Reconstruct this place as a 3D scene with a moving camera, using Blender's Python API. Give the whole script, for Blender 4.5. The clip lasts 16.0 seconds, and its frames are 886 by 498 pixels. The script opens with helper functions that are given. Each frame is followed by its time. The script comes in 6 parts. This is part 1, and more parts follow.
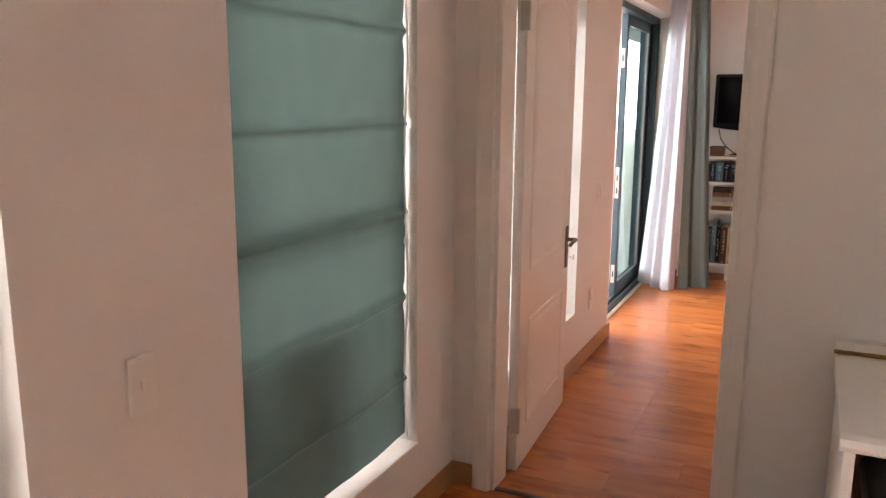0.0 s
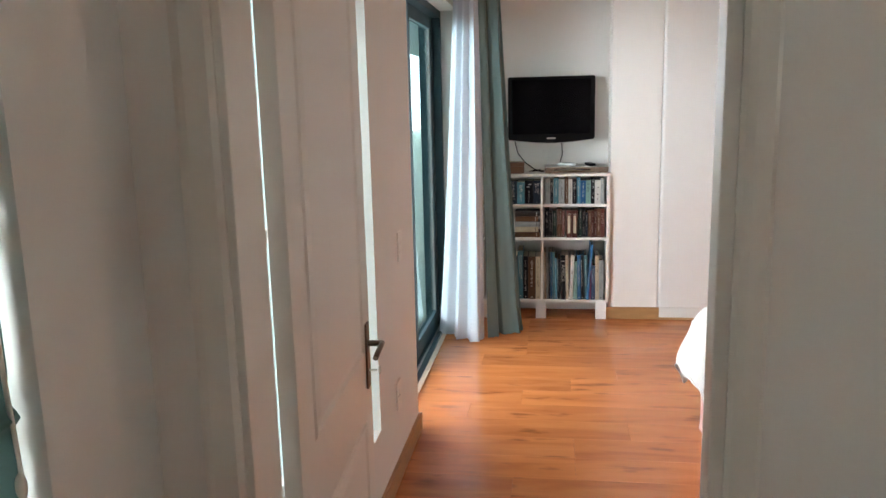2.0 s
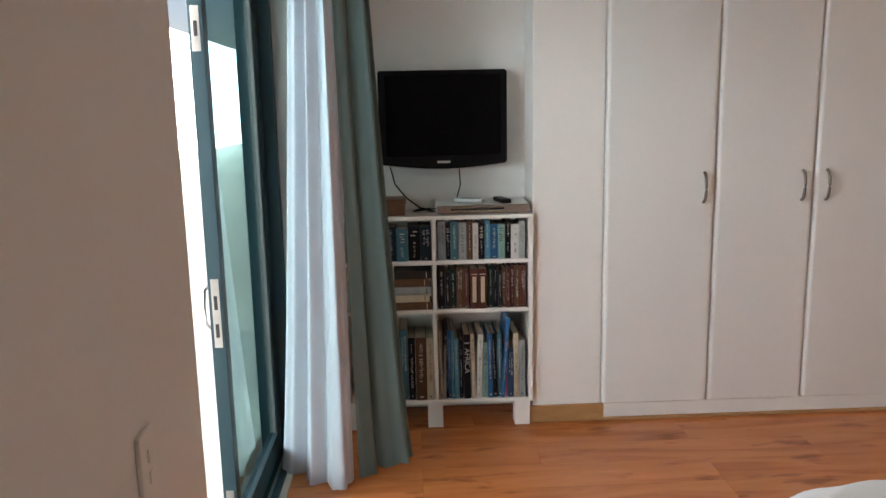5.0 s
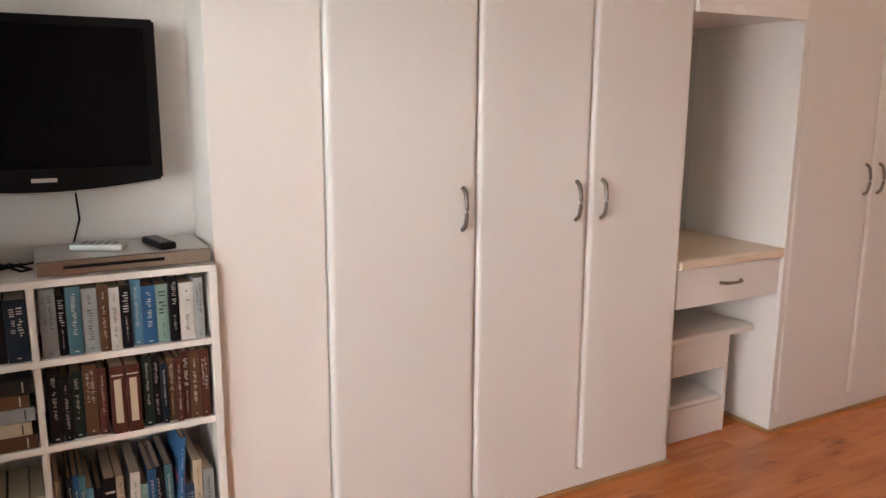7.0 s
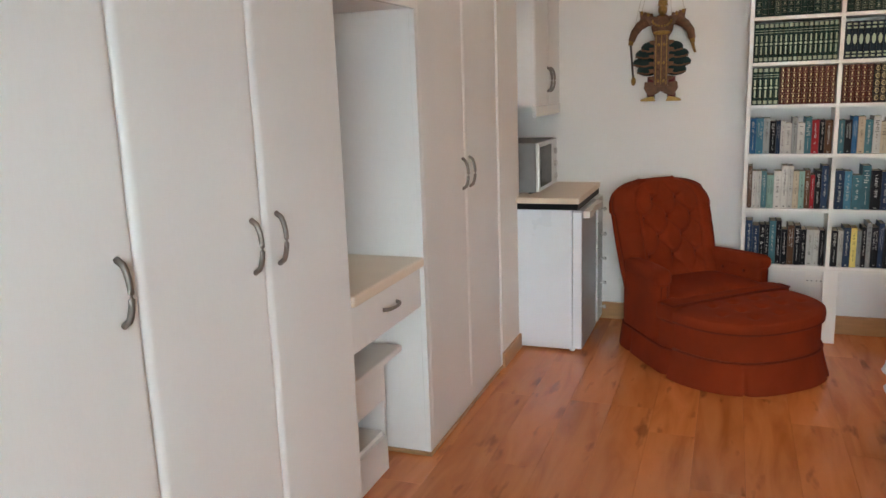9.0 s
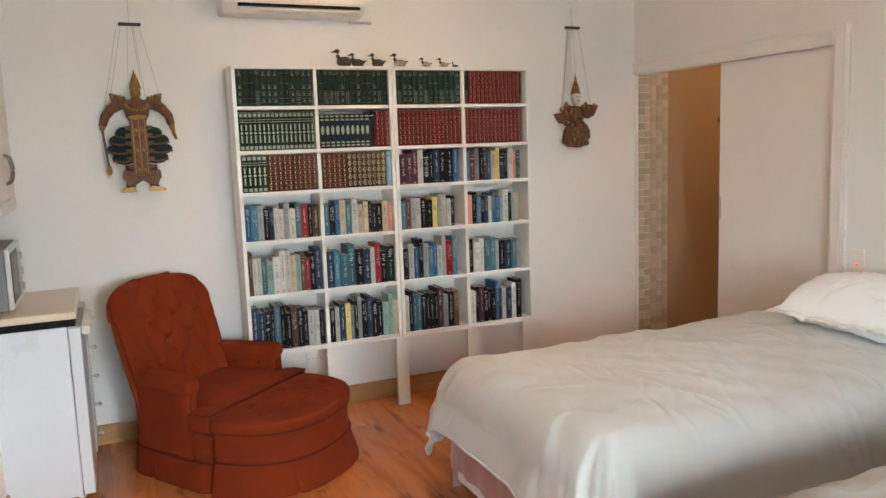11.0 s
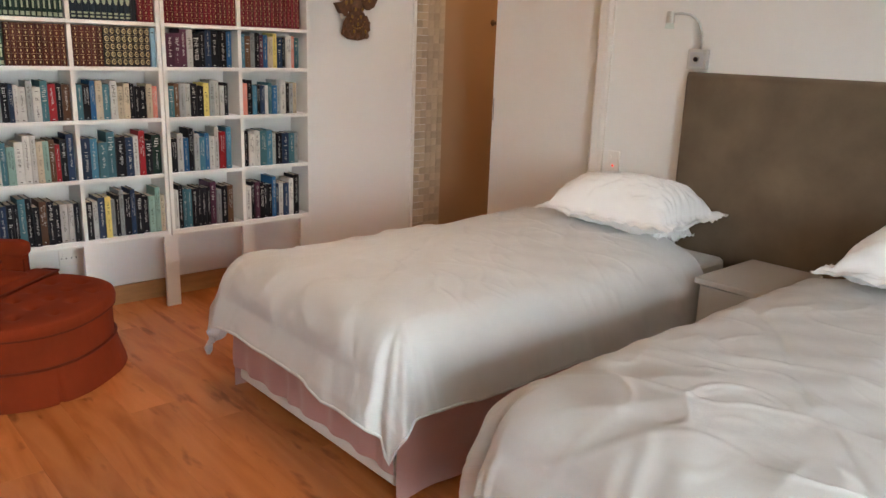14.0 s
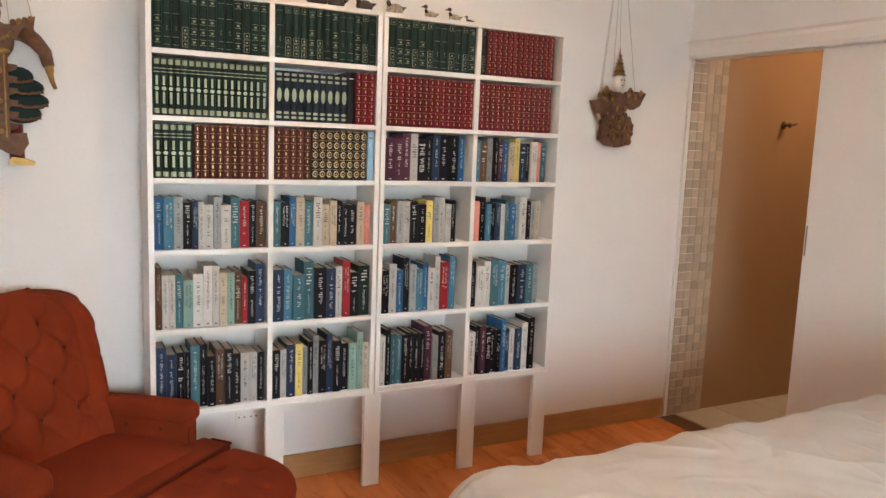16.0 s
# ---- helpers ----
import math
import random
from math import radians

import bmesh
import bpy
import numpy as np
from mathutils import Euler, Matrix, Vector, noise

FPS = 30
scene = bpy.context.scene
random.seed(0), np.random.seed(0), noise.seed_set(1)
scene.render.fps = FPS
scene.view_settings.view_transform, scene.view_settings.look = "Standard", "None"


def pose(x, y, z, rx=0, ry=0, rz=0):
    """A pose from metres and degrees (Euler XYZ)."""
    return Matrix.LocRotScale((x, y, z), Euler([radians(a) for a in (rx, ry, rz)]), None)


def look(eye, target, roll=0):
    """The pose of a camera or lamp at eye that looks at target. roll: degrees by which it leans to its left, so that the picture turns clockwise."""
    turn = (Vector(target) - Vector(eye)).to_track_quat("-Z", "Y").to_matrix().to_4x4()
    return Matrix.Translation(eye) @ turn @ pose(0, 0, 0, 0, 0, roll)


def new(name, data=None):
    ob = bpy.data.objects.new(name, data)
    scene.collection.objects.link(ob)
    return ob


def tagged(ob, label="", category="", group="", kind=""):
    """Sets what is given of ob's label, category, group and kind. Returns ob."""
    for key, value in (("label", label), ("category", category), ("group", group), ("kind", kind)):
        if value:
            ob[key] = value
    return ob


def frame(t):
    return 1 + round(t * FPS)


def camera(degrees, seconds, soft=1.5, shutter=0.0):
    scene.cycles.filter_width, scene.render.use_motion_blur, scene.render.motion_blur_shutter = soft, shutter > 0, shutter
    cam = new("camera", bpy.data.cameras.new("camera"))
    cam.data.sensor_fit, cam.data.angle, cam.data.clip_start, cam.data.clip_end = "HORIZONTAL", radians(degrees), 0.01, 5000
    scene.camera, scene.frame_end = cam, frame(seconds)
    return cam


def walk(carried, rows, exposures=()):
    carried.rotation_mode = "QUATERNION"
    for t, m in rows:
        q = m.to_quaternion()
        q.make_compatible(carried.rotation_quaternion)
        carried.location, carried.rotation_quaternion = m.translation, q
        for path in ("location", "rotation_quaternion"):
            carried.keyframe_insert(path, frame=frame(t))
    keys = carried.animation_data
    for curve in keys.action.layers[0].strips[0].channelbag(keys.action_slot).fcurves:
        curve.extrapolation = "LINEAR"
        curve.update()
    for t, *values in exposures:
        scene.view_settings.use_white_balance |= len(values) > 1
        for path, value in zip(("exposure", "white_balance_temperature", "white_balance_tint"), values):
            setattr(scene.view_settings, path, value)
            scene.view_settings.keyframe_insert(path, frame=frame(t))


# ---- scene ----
cam = camera(59.6, 16.0)
PATH = [
    (0, (0.166, 0.269, 1.433), (-0.680, 2.040, 1.053), 0.42),
    (0.5, (-0.023, 0.626, 1.421), (-0.678, 2.476, 1.035), -0.18),
    (1, (-0.122, 0.945, 1.434), (-0.601, 2.851, 1.061), -0.90),
    (1.5, (-0.198, 1.232, 1.462), (-0.570, 3.164, 1.101), -1.00),
    (2, (-0.290, 1.562, 1.478), (-0.574, 3.507, 1.110), -1.35),
    (2.5, (-0.347, 1.907, 1.483), (-0.537, 3.857, 1.082), -0.41),
    (3, (-0.376, 2.194, 1.486), (-0.449, 4.154, 1.095), 0.03),
    (3.2, (-0.403, 2.314, 1.486), (-0.428, 4.278, 1.108), -0.30),
    (5.3, (-0.468, 3.565, 1.474), (-0.354, 5.529, 1.114), -1.14),
    (5.5, (-0.457, 3.701, 1.461), (-0.294, 5.660, 1.091), -0.73),
    (6, (-0.425, 4.029, 1.452), (-0.088, 5.967, 1.089), 0.12),
    (6.5, (-0.415, 4.379, 1.456), (0.220, 6.240, 1.091), 0.24),
    (7, (-0.373, 4.705, 1.449), (0.576, 6.423, 1.063), 0.32),
    (7.5, (-0.346, 4.984, 1.463), (0.925, 6.475, 1.062), 0.17),
    (8, (-0.354, 5.285, 1.474), (1.181, 6.497, 1.058), -0.98),
    (8.2, (-0.352, 5.377, 1.466), (1.250, 6.499, 1.052), -1.08),
    (10.3, (-0.050, 6.078, 1.470), (1.902, 5.844, 1.101), -2.70),
    (10.5, (-0.008, 6.119, 1.498), (1.925, 5.735, 1.148), -2.40),
    (11, (0.079, 6.301, 1.536), (1.897, 5.508, 1.273), -2.02),
    (11.5, (0.087, 6.351, 1.522), (1.725, 5.221, 1.315), -1.92),
    (12, (0.082, 6.360, 1.514), (1.466, 4.932, 1.304), -0.00),
    (12.5, (0.094, 6.362, 1.501), (1.259, 4.757, 1.239), 1.07),
    (13, (0.106, 6.355, 1.465), (1.195, 4.733, 1.037), 1.59),
    (13.5, (0.135, 6.374, 1.470), (1.345, 4.885, 0.903), 2.12),
    (14, (0.194, 6.376, 1.479), (1.640, 5.091, 0.972), 1.99),
    (14.5, (0.354, 6.257, 1.484), (1.956, 5.120, 1.109), 2.15),
    (15, (0.629, 6.144, 1.524), (2.311, 5.112, 1.198), 2.49),
    (15.5, (0.993, 6.091, 1.506), (2.722, 5.128, 1.218), 1.88),
    (16, (1.363, 5.970, 1.494), (3.118, 5.053, 1.218), 2.21),
]
walk(cam, [(t, look(e, g, r)) for t, e, g, r in PATH],
     exposures=[(0.0, 1.1, 8800, 46), (0.5, 1.2, 8000, 36), (1.5, 1.05, 7300, 26), (2.0, 0.85, 7200, 22), (3.0, 0.5, 7100, 18), (5.5, 0.2, 7500, 26), (6.0, 0.2, 8200, 34), (6.5, 0.5, 9200, 46), (7.0, 0.6, 8200, 32), (7.5, 0.55, 7300, 19), (8.0, 0.42, 7000, 18), (10.5, 0.98, 6900, 14), (11.5, 1.0, 6800, 14), (12.5, 0.9, 6700, 12), (13.5, 0.75, 6700, 14), (14.0, 0.9, 7000, 18), (14.5, 1.0, 7000, 18), (15.5, 1.08, 6900, 18), (16.0, 1.18, 6900, 18)])

# ---- world and light ----
world = bpy.data.worlds.new("sky")
scene.world = world
world.use_nodes = True
wn = world.node_tree.nodes
wl = world.node_tree.links
sky = wn.new("ShaderNodeTexSky")
sky.sky_type = "NISHITA"
sky.sun_disc = False
sky.sun_elevation = radians(58)
sky.sun_rotation = radians(127)
wl.new(sky.outputs[0], wn["Background"].inputs[0])
wn["Background"].inputs[1].default_value = 0.12

sun_data = bpy.data.lights.new("sun", "SUN")
sun_data.energy = 3.0
sun_data.angle = radians(0.6)
sun_data.color = (1.0, 0.95, 0.88)
sun = new("sun", sun_data)
sun.matrix_world = look((4, -3, 10), (0, 0, 2))



# ---- materials ----
def material(name, col, rough=0.5, metal=0.0, scale=8.0, var=0.08, bump=0.05, fine=120.0, spec=0.5, sheen=0.0, stretch=(1, 1, 1), rand=0.0):
    """A surface with grain and soft blotches at two scales, and a fine relief."""
    m = bpy.data.materials.new(name)
    m.use_nodes = True
    n, l = m.node_tree.nodes, m.node_tree.links
    b = n["Principled BSDF"]
    tc = n.new("ShaderNodeTexCoord")
    mp = n.new("ShaderNodeMapping")
    mp.inputs["Scale"].default_value = stretch
    l.new(tc.outputs["Object"], mp.inputs[0])
    n1, n2 = n.new("ShaderNodeTexNoise"), n.new("ShaderNodeTexNoise")
    n1.inputs["Scale"].default_value, n1.inputs["Detail"].default_value = scale, 4
    n2.inputs["Scale"].default_value, n2.inputs["Detail"].default_value = fine, 3
    l.new(mp.outputs[0], n1.inputs[0]), l.new(mp.outputs[0], n2.inputs[0])
    mix = n.new("ShaderNodeMath")
    mix.operation = "MULTIPLY_ADD"
    mix.inputs[1].default_value = 0.35
    l.new(n2.outputs[0], mix.inputs[0]), l.new(n1.outputs[0], mix.inputs[2])
    ramp = n.new("ShaderNodeMapRange")
    ramp.inputs[1].default_value, ramp.inputs[2].default_value = 0.35, 1.0
    ramp.inputs[3].default_value, ramp.inputs[4].default_value = 1 - var, 1 + var
    l.new(mix.outputs[0], ramp.inputs[0])
    hsv = n.new("ShaderNodeHueSaturation")
    hsv.inputs["Color"].default_value = (*col, 1)
    l.new(ramp.outputs[0], hsv.inputs["Value"])
    if rand:
        oi = n.new("ShaderNodeObjectInfo")
        rr = n.new("ShaderNodeMapRange")
        rr.inputs[3].default_value, rr.inputs[4].default_value = 1 - rand, 1 + rand
        l.new(oi.outputs["Random"], rr.inputs[0])
        mu = n.new("ShaderNodeMath")
        mu.operation = "MULTIPLY"
        l.new(ramp.outputs[0], mu.inputs[0]), l.new(rr.outputs[0], mu.inputs[1]), l.new(mu.outputs[0], hsv.inputs["Value"])
    l.new(hsv.outputs[0], b.inputs["Base Color"])
    rg = n.new("ShaderNodeMapRange")
    rg.inputs[3].default_value, rg.inputs[4].default_value = max(0.02, rough - 0.08), min(1, rough + 0.08)
    l.new(n1.outputs[0], rg.inputs[0]), l.new(rg.outputs[0], b.inputs["Roughness"])
    b.inputs["Metallic"].default_value = metal
    b.inputs["Specular IOR Level"].default_value = spec
    if sheen:
        b.inputs["Sheen Weight"].default_value = sheen
        b.inputs["Sheen Roughness"].default_value = 0.4
    if bump:
        bp = n.new("ShaderNodeBump")
        bp.inputs["Strength"].default_value, bp.inputs["Distance"].default_value = bump, 0.004
        l.new(mix.outputs[0], bp.inputs["Height"]), l.new(bp.outputs[0], b.inputs["Normal"])
    return m


def wood_floor(name):
    """Laminate: long grain, darker streaks and small knots, shifted from board to board."""
    m = bpy.data.materials.new(name)
    m.use_nodes = True
    n, l = m.node_tree.nodes, m.node_tree.links
    b = n["Principled BSDF"]
    tc, oi = n.new("ShaderNodeTexCoord"), n.new("ShaderNodeObjectInfo")
    off = n.new("ShaderNodeVectorMath")
    off.operation = "MULTIPLY_ADD"
    l.new(oi.outputs["Random"], off.inputs[0])
    off.inputs[1].default_value = (37.0, 53.0, 0.0)
    l.new(tc.outputs["Object"], off.inputs[2])
    mp = n.new("ShaderNodeMapping")
    mp.inputs["Scale"].default_value = (0.8, 5.0, 1.0)
    l.new(off.outputs[0], mp.inputs[0])
    g = n.new("ShaderNodeTexNoise")
    g.inputs["Scale"].default_value, g.inputs["Detail"].default_value, g.inputs["Distortion"].default_value = 2.0, 5, 1.0
    l.new(mp.outputs[0], g.inputs[0])
    mp2 = n.new("ShaderNodeMapping")
    mp2.inputs["Scale"].default_value = (1.0, 3.5, 1.0)
    l.new(off.outputs[0], mp2.inputs[0])
    k = n.new("ShaderNodeTexNoise")
    k.inputs["Scale"].default_value, k.inputs["Detail"].default_value = 3.5, 3
    l.new(mp2.outputs[0], k.inputs[0])
    r1 = n.new("ShaderNodeValToRGB")
    e = r1.color_ramp.elements
    e[0].position, e[0].color = 0.30, (0.45, 0.140, 0.037, 1)
    e[1].position, e[1].color = 0.72, (0.66, 0.232, 0.078, 1)
    mid = e.new(0.5)
    mid.color = (0.58, 0.192, 0.058, 1)
    l.new(g.outputs[0], r1.inputs[0])
    r2 = n.new("ShaderNodeMapRange")
    r2.inputs[1].default_value, r2.inputs[2].default_value = 0.30, 0.40
    r2.inputs[3].default_value, r2.inputs[4].default_value = 0.55, 1.0
    l.new(k.outputs[0], r2.inputs[0])
    rr = n.new("ShaderNodeMapRange")
    rr.inputs[3].default_value, rr.inputs[4].default_value = 0.9, 1.1
    l.new(oi.outputs["Random"], rr.inputs[0])
    mu = n.new("ShaderNodeMath")
    mu.operation = "MULTIPLY"
    l.new(r2.outputs[0], mu.inputs[0]), l.new(rr.outputs[0], mu.inputs[1])
    hsv = n.new("ShaderNodeHueSaturation")
    l.new(r1.outputs[0], hsv.inputs["Color"]), l.new(mu.outputs[0], hsv.inputs["Value"])
    l.new(hsv.outputs[0], b.inputs["Base Color"])
    rg = n.new("ShaderNodeMapRange")
    rg.inputs[3].default_value, rg.inputs[4].default_value = 0.20, 0.30
    l.new(g.outputs[0], rg.inputs[0]), l.new(rg.outputs[0], b.inputs["Roughness"])
    bp = n.new("ShaderNodeBump")
    bp.inputs["Strength"].default_value, bp.inputs["Distance"].default_value = 0.04, 0.002
    l.new(g.outputs[0], bp.inputs["Height"]), l.new(bp.outputs[0], b.inputs["Normal"])
    return m


def cloth(name, col, translucent=0.0, weave=900.0, var=0.05, sheen=0.3, rough=0.85, bump=0.15):
    m = material(name, col, rough, scale=5, var=var, bump=bump, fine=weave, sheen=sheen, spec=0.2)
    if translucent:
        n, l = m.node_tree.nodes, m.node_tree.links
        tr, mx = n.new("ShaderNodeBsdfTranslucent"), n.new("ShaderNodeMixShader")
        tr.inputs[0].default_value = (*col, 1)
        mx.inputs[0].default_value = translucent
        l.new(n["Principled BSDF"].outputs[0], mx.inputs[1]), l.new(tr.outputs[0], mx.inputs[2])
        l.new(mx.outputs[0], n["Material Output"].inputs[0])
    return m


def glass(name, tint=(0.9, 0.97, 0.96), rough=0.0):
    """A thin pane: mostly clear, with a faint mirror gloss."""
    m = bpy.data.materials.new(name)
    m.use_nodes = True
    n, l = m.node_tree.nodes, m.node_tree.links
    n.remove(n["Principled BSDF"])
    tp, gl, mx, lw, pw = n.new("ShaderNodeBsdfTransparent"), n.new("ShaderNodeBsdfGlossy"), n.new("ShaderNodeMixShader"), n.new("ShaderNodeLayerWeight"), n.new("ShaderNodeMath")
    tp.inputs[0].default_value = (*tint, 1)
    gl.inputs["Roughness"].default_value = rough
    pw.operation = "POWER"
    pw.inputs[1].default_value = 6.0
    l.new(lw.outputs["Facing"], pw.inputs[0])
    l.new(pw.outputs[0], mx.inputs[0]), l.new(tp.outputs[0], mx.inputs[1]), l.new(gl.outputs[0], mx.inputs[2])
    l.new(mx.outputs[0], n["Material Output"].inputs[0])
    return m


def glow(name, col, strength):
    m = bpy.data.materials.new(name)
    m.use_nodes = True
    b = m.node_tree.nodes["Principled BSDF"]
    b.inputs["Base Color"].default_value = (*col, 1)
    b.inputs["Emission Color"].default_value = (*col, 1)
    b.inputs["Emission Strength"].default_value = strength
    return m


M_WALL = material("wall_paint", (0.78, 0.76, 0.73), 0.65, scale=1.7, var=0.025, bump=0.10, fine=260)
M_CEIL = material("ceiling_paint", (0.82, 0.81, 0.78), 0.8, scale=2, var=0.02, bump=0.05)
M_FLOOR = wood_floor("laminate_boards")
M_SUB = material("floor_joint", (0.12, 0.05, 0.02), 0.8)
M_SKIRT = material("oak_skirting", (0.42, 0.22, 0.09), 0.4, scale=3, var=0.18, bump=0.06, stretch=(2, 2, 14))
M_WHITE = material("white_gloss_paint", (0.78, 0.76, 0.72), 0.32, scale=3, var=0.03, bump=0.03)
M_DOORP = material("door_enamel", (0.77, 0.73, 0.68), 0.38, scale=3, var=0.03, bump=0.04)
M_CAB = material("cabinet_laminate", (0.72, 0.71, 0.69), 0.42, scale=2.5, var=0.04, bump=0.08, fine=160, stretch=(1, 1, 0.12))
M_CABEDGE = material("cabinet_edging", (0.86, 0.85, 0.83), 0.25, var=0.02, bump=0.0)
M_STEEL = material("brushed_steel", (0.55, 0.53, 0.50), 0.32, 1.0, scale=20, var=0.1, bump=0.04)
M_PEWTER = material("pewter_handle", (0.20, 0.175, 0.155), 0.36, 0.85, scale=20, var=0.1)
M_COUNTER = material("cream_worktop", (0.72, 0.60, 0.47), 0.35, scale=6, var=0.06, fine=300)
M_BRONZE = material("bronze_handle", (0.16, 0.11, 0.08), 0.4, 0.9, scale=20, var=0.15)
M_TEALFR = material("teal_aluminium", (0.020, 0.062, 0.078), 0.4, 0.2, scale=6, var=0.06)
M_GASKET = material("grey_gasket", (0.20, 0.20, 0.20), 0.6)
M_GLASS = glass("window_glass")
M_MIRROR = material("mirror_silver", (0.86, 0.88, 0.87), 0.02, 1.0, var=0.0, bump=0.0)
M_SHEER = cloth("sheer_voile", (0.70, 0.72, 0.79), 0.18, weave=1400, sheen=0.1)
M_TEAL = cloth("teal_curtain", (0.15, 0.22, 0.22), 0.03, weave=700)
M_BLIND = cloth("teal_roman_blind", (0.095, 0.185, 0.170), 0.10, weave=500, var=0.10)
M_DUVET = cloth("cotton_duvet", (0.60, 0.58, 0.56), 0.0, weave=34, var=0.03, sheen=0.25, bump=0.45)
M_PILLOW = cloth("cotton_pillow", (0.82, 0.81, 0.80), 0.0, weave=34, var=0.02, sheen=0.2, bump=0.4)
M_VALANCE = cloth("pink_valance", (0.52, 0.29, 0.26), 0.0, weave=900, var=0.08)
M_MATTRESS = cloth("mattress_ticking", (0.75, 0.71, 0.67), 0.0)
M_HEAD = cloth("brown_suede", (0.150, 0.105, 0.068), 0.0, weave=400, var=0.30, sheen=0.25, rough=0.9)
M_RUST = cloth("rust_velvet", (0.20, 0.025, 0.006), 0.0, weave=500, var=0.25, sheen=0.0, rough=0.9)
M_RUST_D = cloth("rust_piping", (0.13, 0.016, 0.005), 0.0, sheen=0.0)
M_BLACK = material("black_plastic", (0.005, 0.005, 0.006), 0.45, var=0.1, spec=0.12)
M_SCREEN = material("tv_screen", (0.002, 0.002, 0.003), 0.22, var=0.0, bump=0.0, spec=0.10)
M_SILVER = material("silver_plastic", (0.58, 0.57, 0.55), 0.35, 0.6, scale=30, var=0.05)
M_BEDSIDE = material("grey_beige_paint", (0.50, 0.465, 0.43), 0.45, scale=3, var=0.05)
M_DVD = material("bronze_fascia", (0.36, 0.29, 0.24), 0.22, 0.9, scale=20, var=0.05)
M_FRIDGE = material("white_enamel", (0.74, 0.78, 0.82), 0.3, scale=2, var=0.02, bump=0.03)
M_FRIDGEF = material("grey_enamel", (0.50, 0.50, 0.52), 0.3, 0.4, scale=2, var=0.03)
M_PLASTIC = material("white_plastic", (0.80, 0.77, 0.72), 0.35, var=0.02, bump=0.0)
M_DARKHOLE = material("socket_dark", (0.03, 0.025, 0.025), 0.6)
M_REDLED = glow("red_indicator", (1.0, 0.05, 0.03), 1.5)
M_GOLD = material("gilded_carving", (0.30, 0.17, 0.05), 0.42, 0.8, scale=60, var=0.35, bump=0.3, fine=300)
M_CARVE = material("carved_brown", (0.135, 0.062, 0.030), 0.6, 0.2, scale=45, var=0.45, bump=0.5, fine=220)
M_VELVET = cloth("dark_green_velvet", (0.012, 0.030, 0.030), 0.0, var=0.3)
M_MAROON = cloth("maroon_cloth", (0.10, 0.015, 0.015), 0.0)
M_IVORY = material("ivory_face", (0.72, 0.66, 0.58), 0.5, var=0.04)
M_STRING = material("puppet_string", (0.45, 0.40, 0.33), 0.8)
M_DUCKD = material("dark_duck_wood", (0.035, 0.022, 0.016), 0.45, scale=40, var=0.4)
M_DUCKS = material("speckled_duck", (0.32, 0.27, 0.20), 0.55, scale=70, var=0.9, bump=0.2)
M_TILE = material("mosaic_stone", (0.46, 0.37, 0.275), 0.35, scale=12, var=0.10, rand=0.17)
M_GROUT = material("mosaic_grout", (0.46, 0.37, 0.28), 0.85)
M_BATHW = material("bathroom_tan_tile", (0.36, 0.225, 0.13), 0.3, scale=1.2, var=0.025)
M_BATHF = material("bathroom_floor_tile", (0.55, 0.50, 0.43), 0.35, scale=5, var=0.08, rand=0.06)
M_PAGES = material("paper_pages", (0.55, 0.47, 0.36), 0.9, scale=60, var=0.15, stretch=(1, 60, 1))
M_GILTDULL = material("faded_gilt", (0.20, 0.21, 0.15), 0.45, 0.5, var=0.2)
M_BOX = material("dark_box_wood", (0.13, 0.055, 0.028), 0.4, scale=5, var=0.2, stretch=(12, 2, 2))
M_GILT = material("gilt_spine", (0.42, 0.31, 0.16), 0.35, 0.75, var=0.15)
M_SILVGILT = material("pale_spine_print", (0.30, 0.33, 0.23), 0.4, 0.5, var=0.1)
M_PRINTW = material("pale_print", (0.50, 0.49, 0.46), 0.6, var=0.05)
M_PRINTK = material("dark_print", (0.03, 0.03, 0.035), 0.6, var=0.05)
M_PATIO = material("patio_paving", (0.62, 0.60, 0.55), 0.8, scale=4, var=0.08)
M_OUTW = material("outside_plaster", (0.80, 0.79, 0.75), 0.8, scale=2, var=0.04)
M_GRASS = material("distant_ground", (0.55, 0.54, 0.48), 0.9, scale=0.3, var=0.2)

BOOKCOL = {
    "k": (0.007, 0.007, 0.010), "n": (0.020, 0.040, 0.085), "b": (0.022, 0.11, 0.24), "c": (0.07, 0.22, 0.32), "t": (0.05, 0.14, 0.17),
    "g": (0.010, 0.026, 0.021), "m": (0.22, 0.36, 0.31), "w": (0.52, 0.51, 0.48), "y": (0.66, 0.53, 0.16), "r": (0.30, 0.02, 0.025),
    "p": (0.45, 0.10, 0.20), "o": (0.62, 0.22, 0.17), "u": (0.075, 0.025, 0.045), "d": (0.11, 0.055, 0.03), "e": (0.27, 0.29, 0.29),
    "s": (0.48, 0.40, 0.29), "R": (0.125, 0.007, 0.013), "N": (0.012, 0.022, 0.034), "M": (0.095, 0.030, 0.022), "G": (0.012, 0.032, 0.026),
    "D": (0.030, 0.024, 0.022), "l": (0.20, 0.36, 0.50),
}
BOOKM = {k: material("book_cover_" + ("dull" if v[0] < 0.1 else "bright"), v, 0.48, scale=14, var=0.2, bump=0.08, rand=0.22, spec=0.15) for k, v in BOOKCOL.items()}


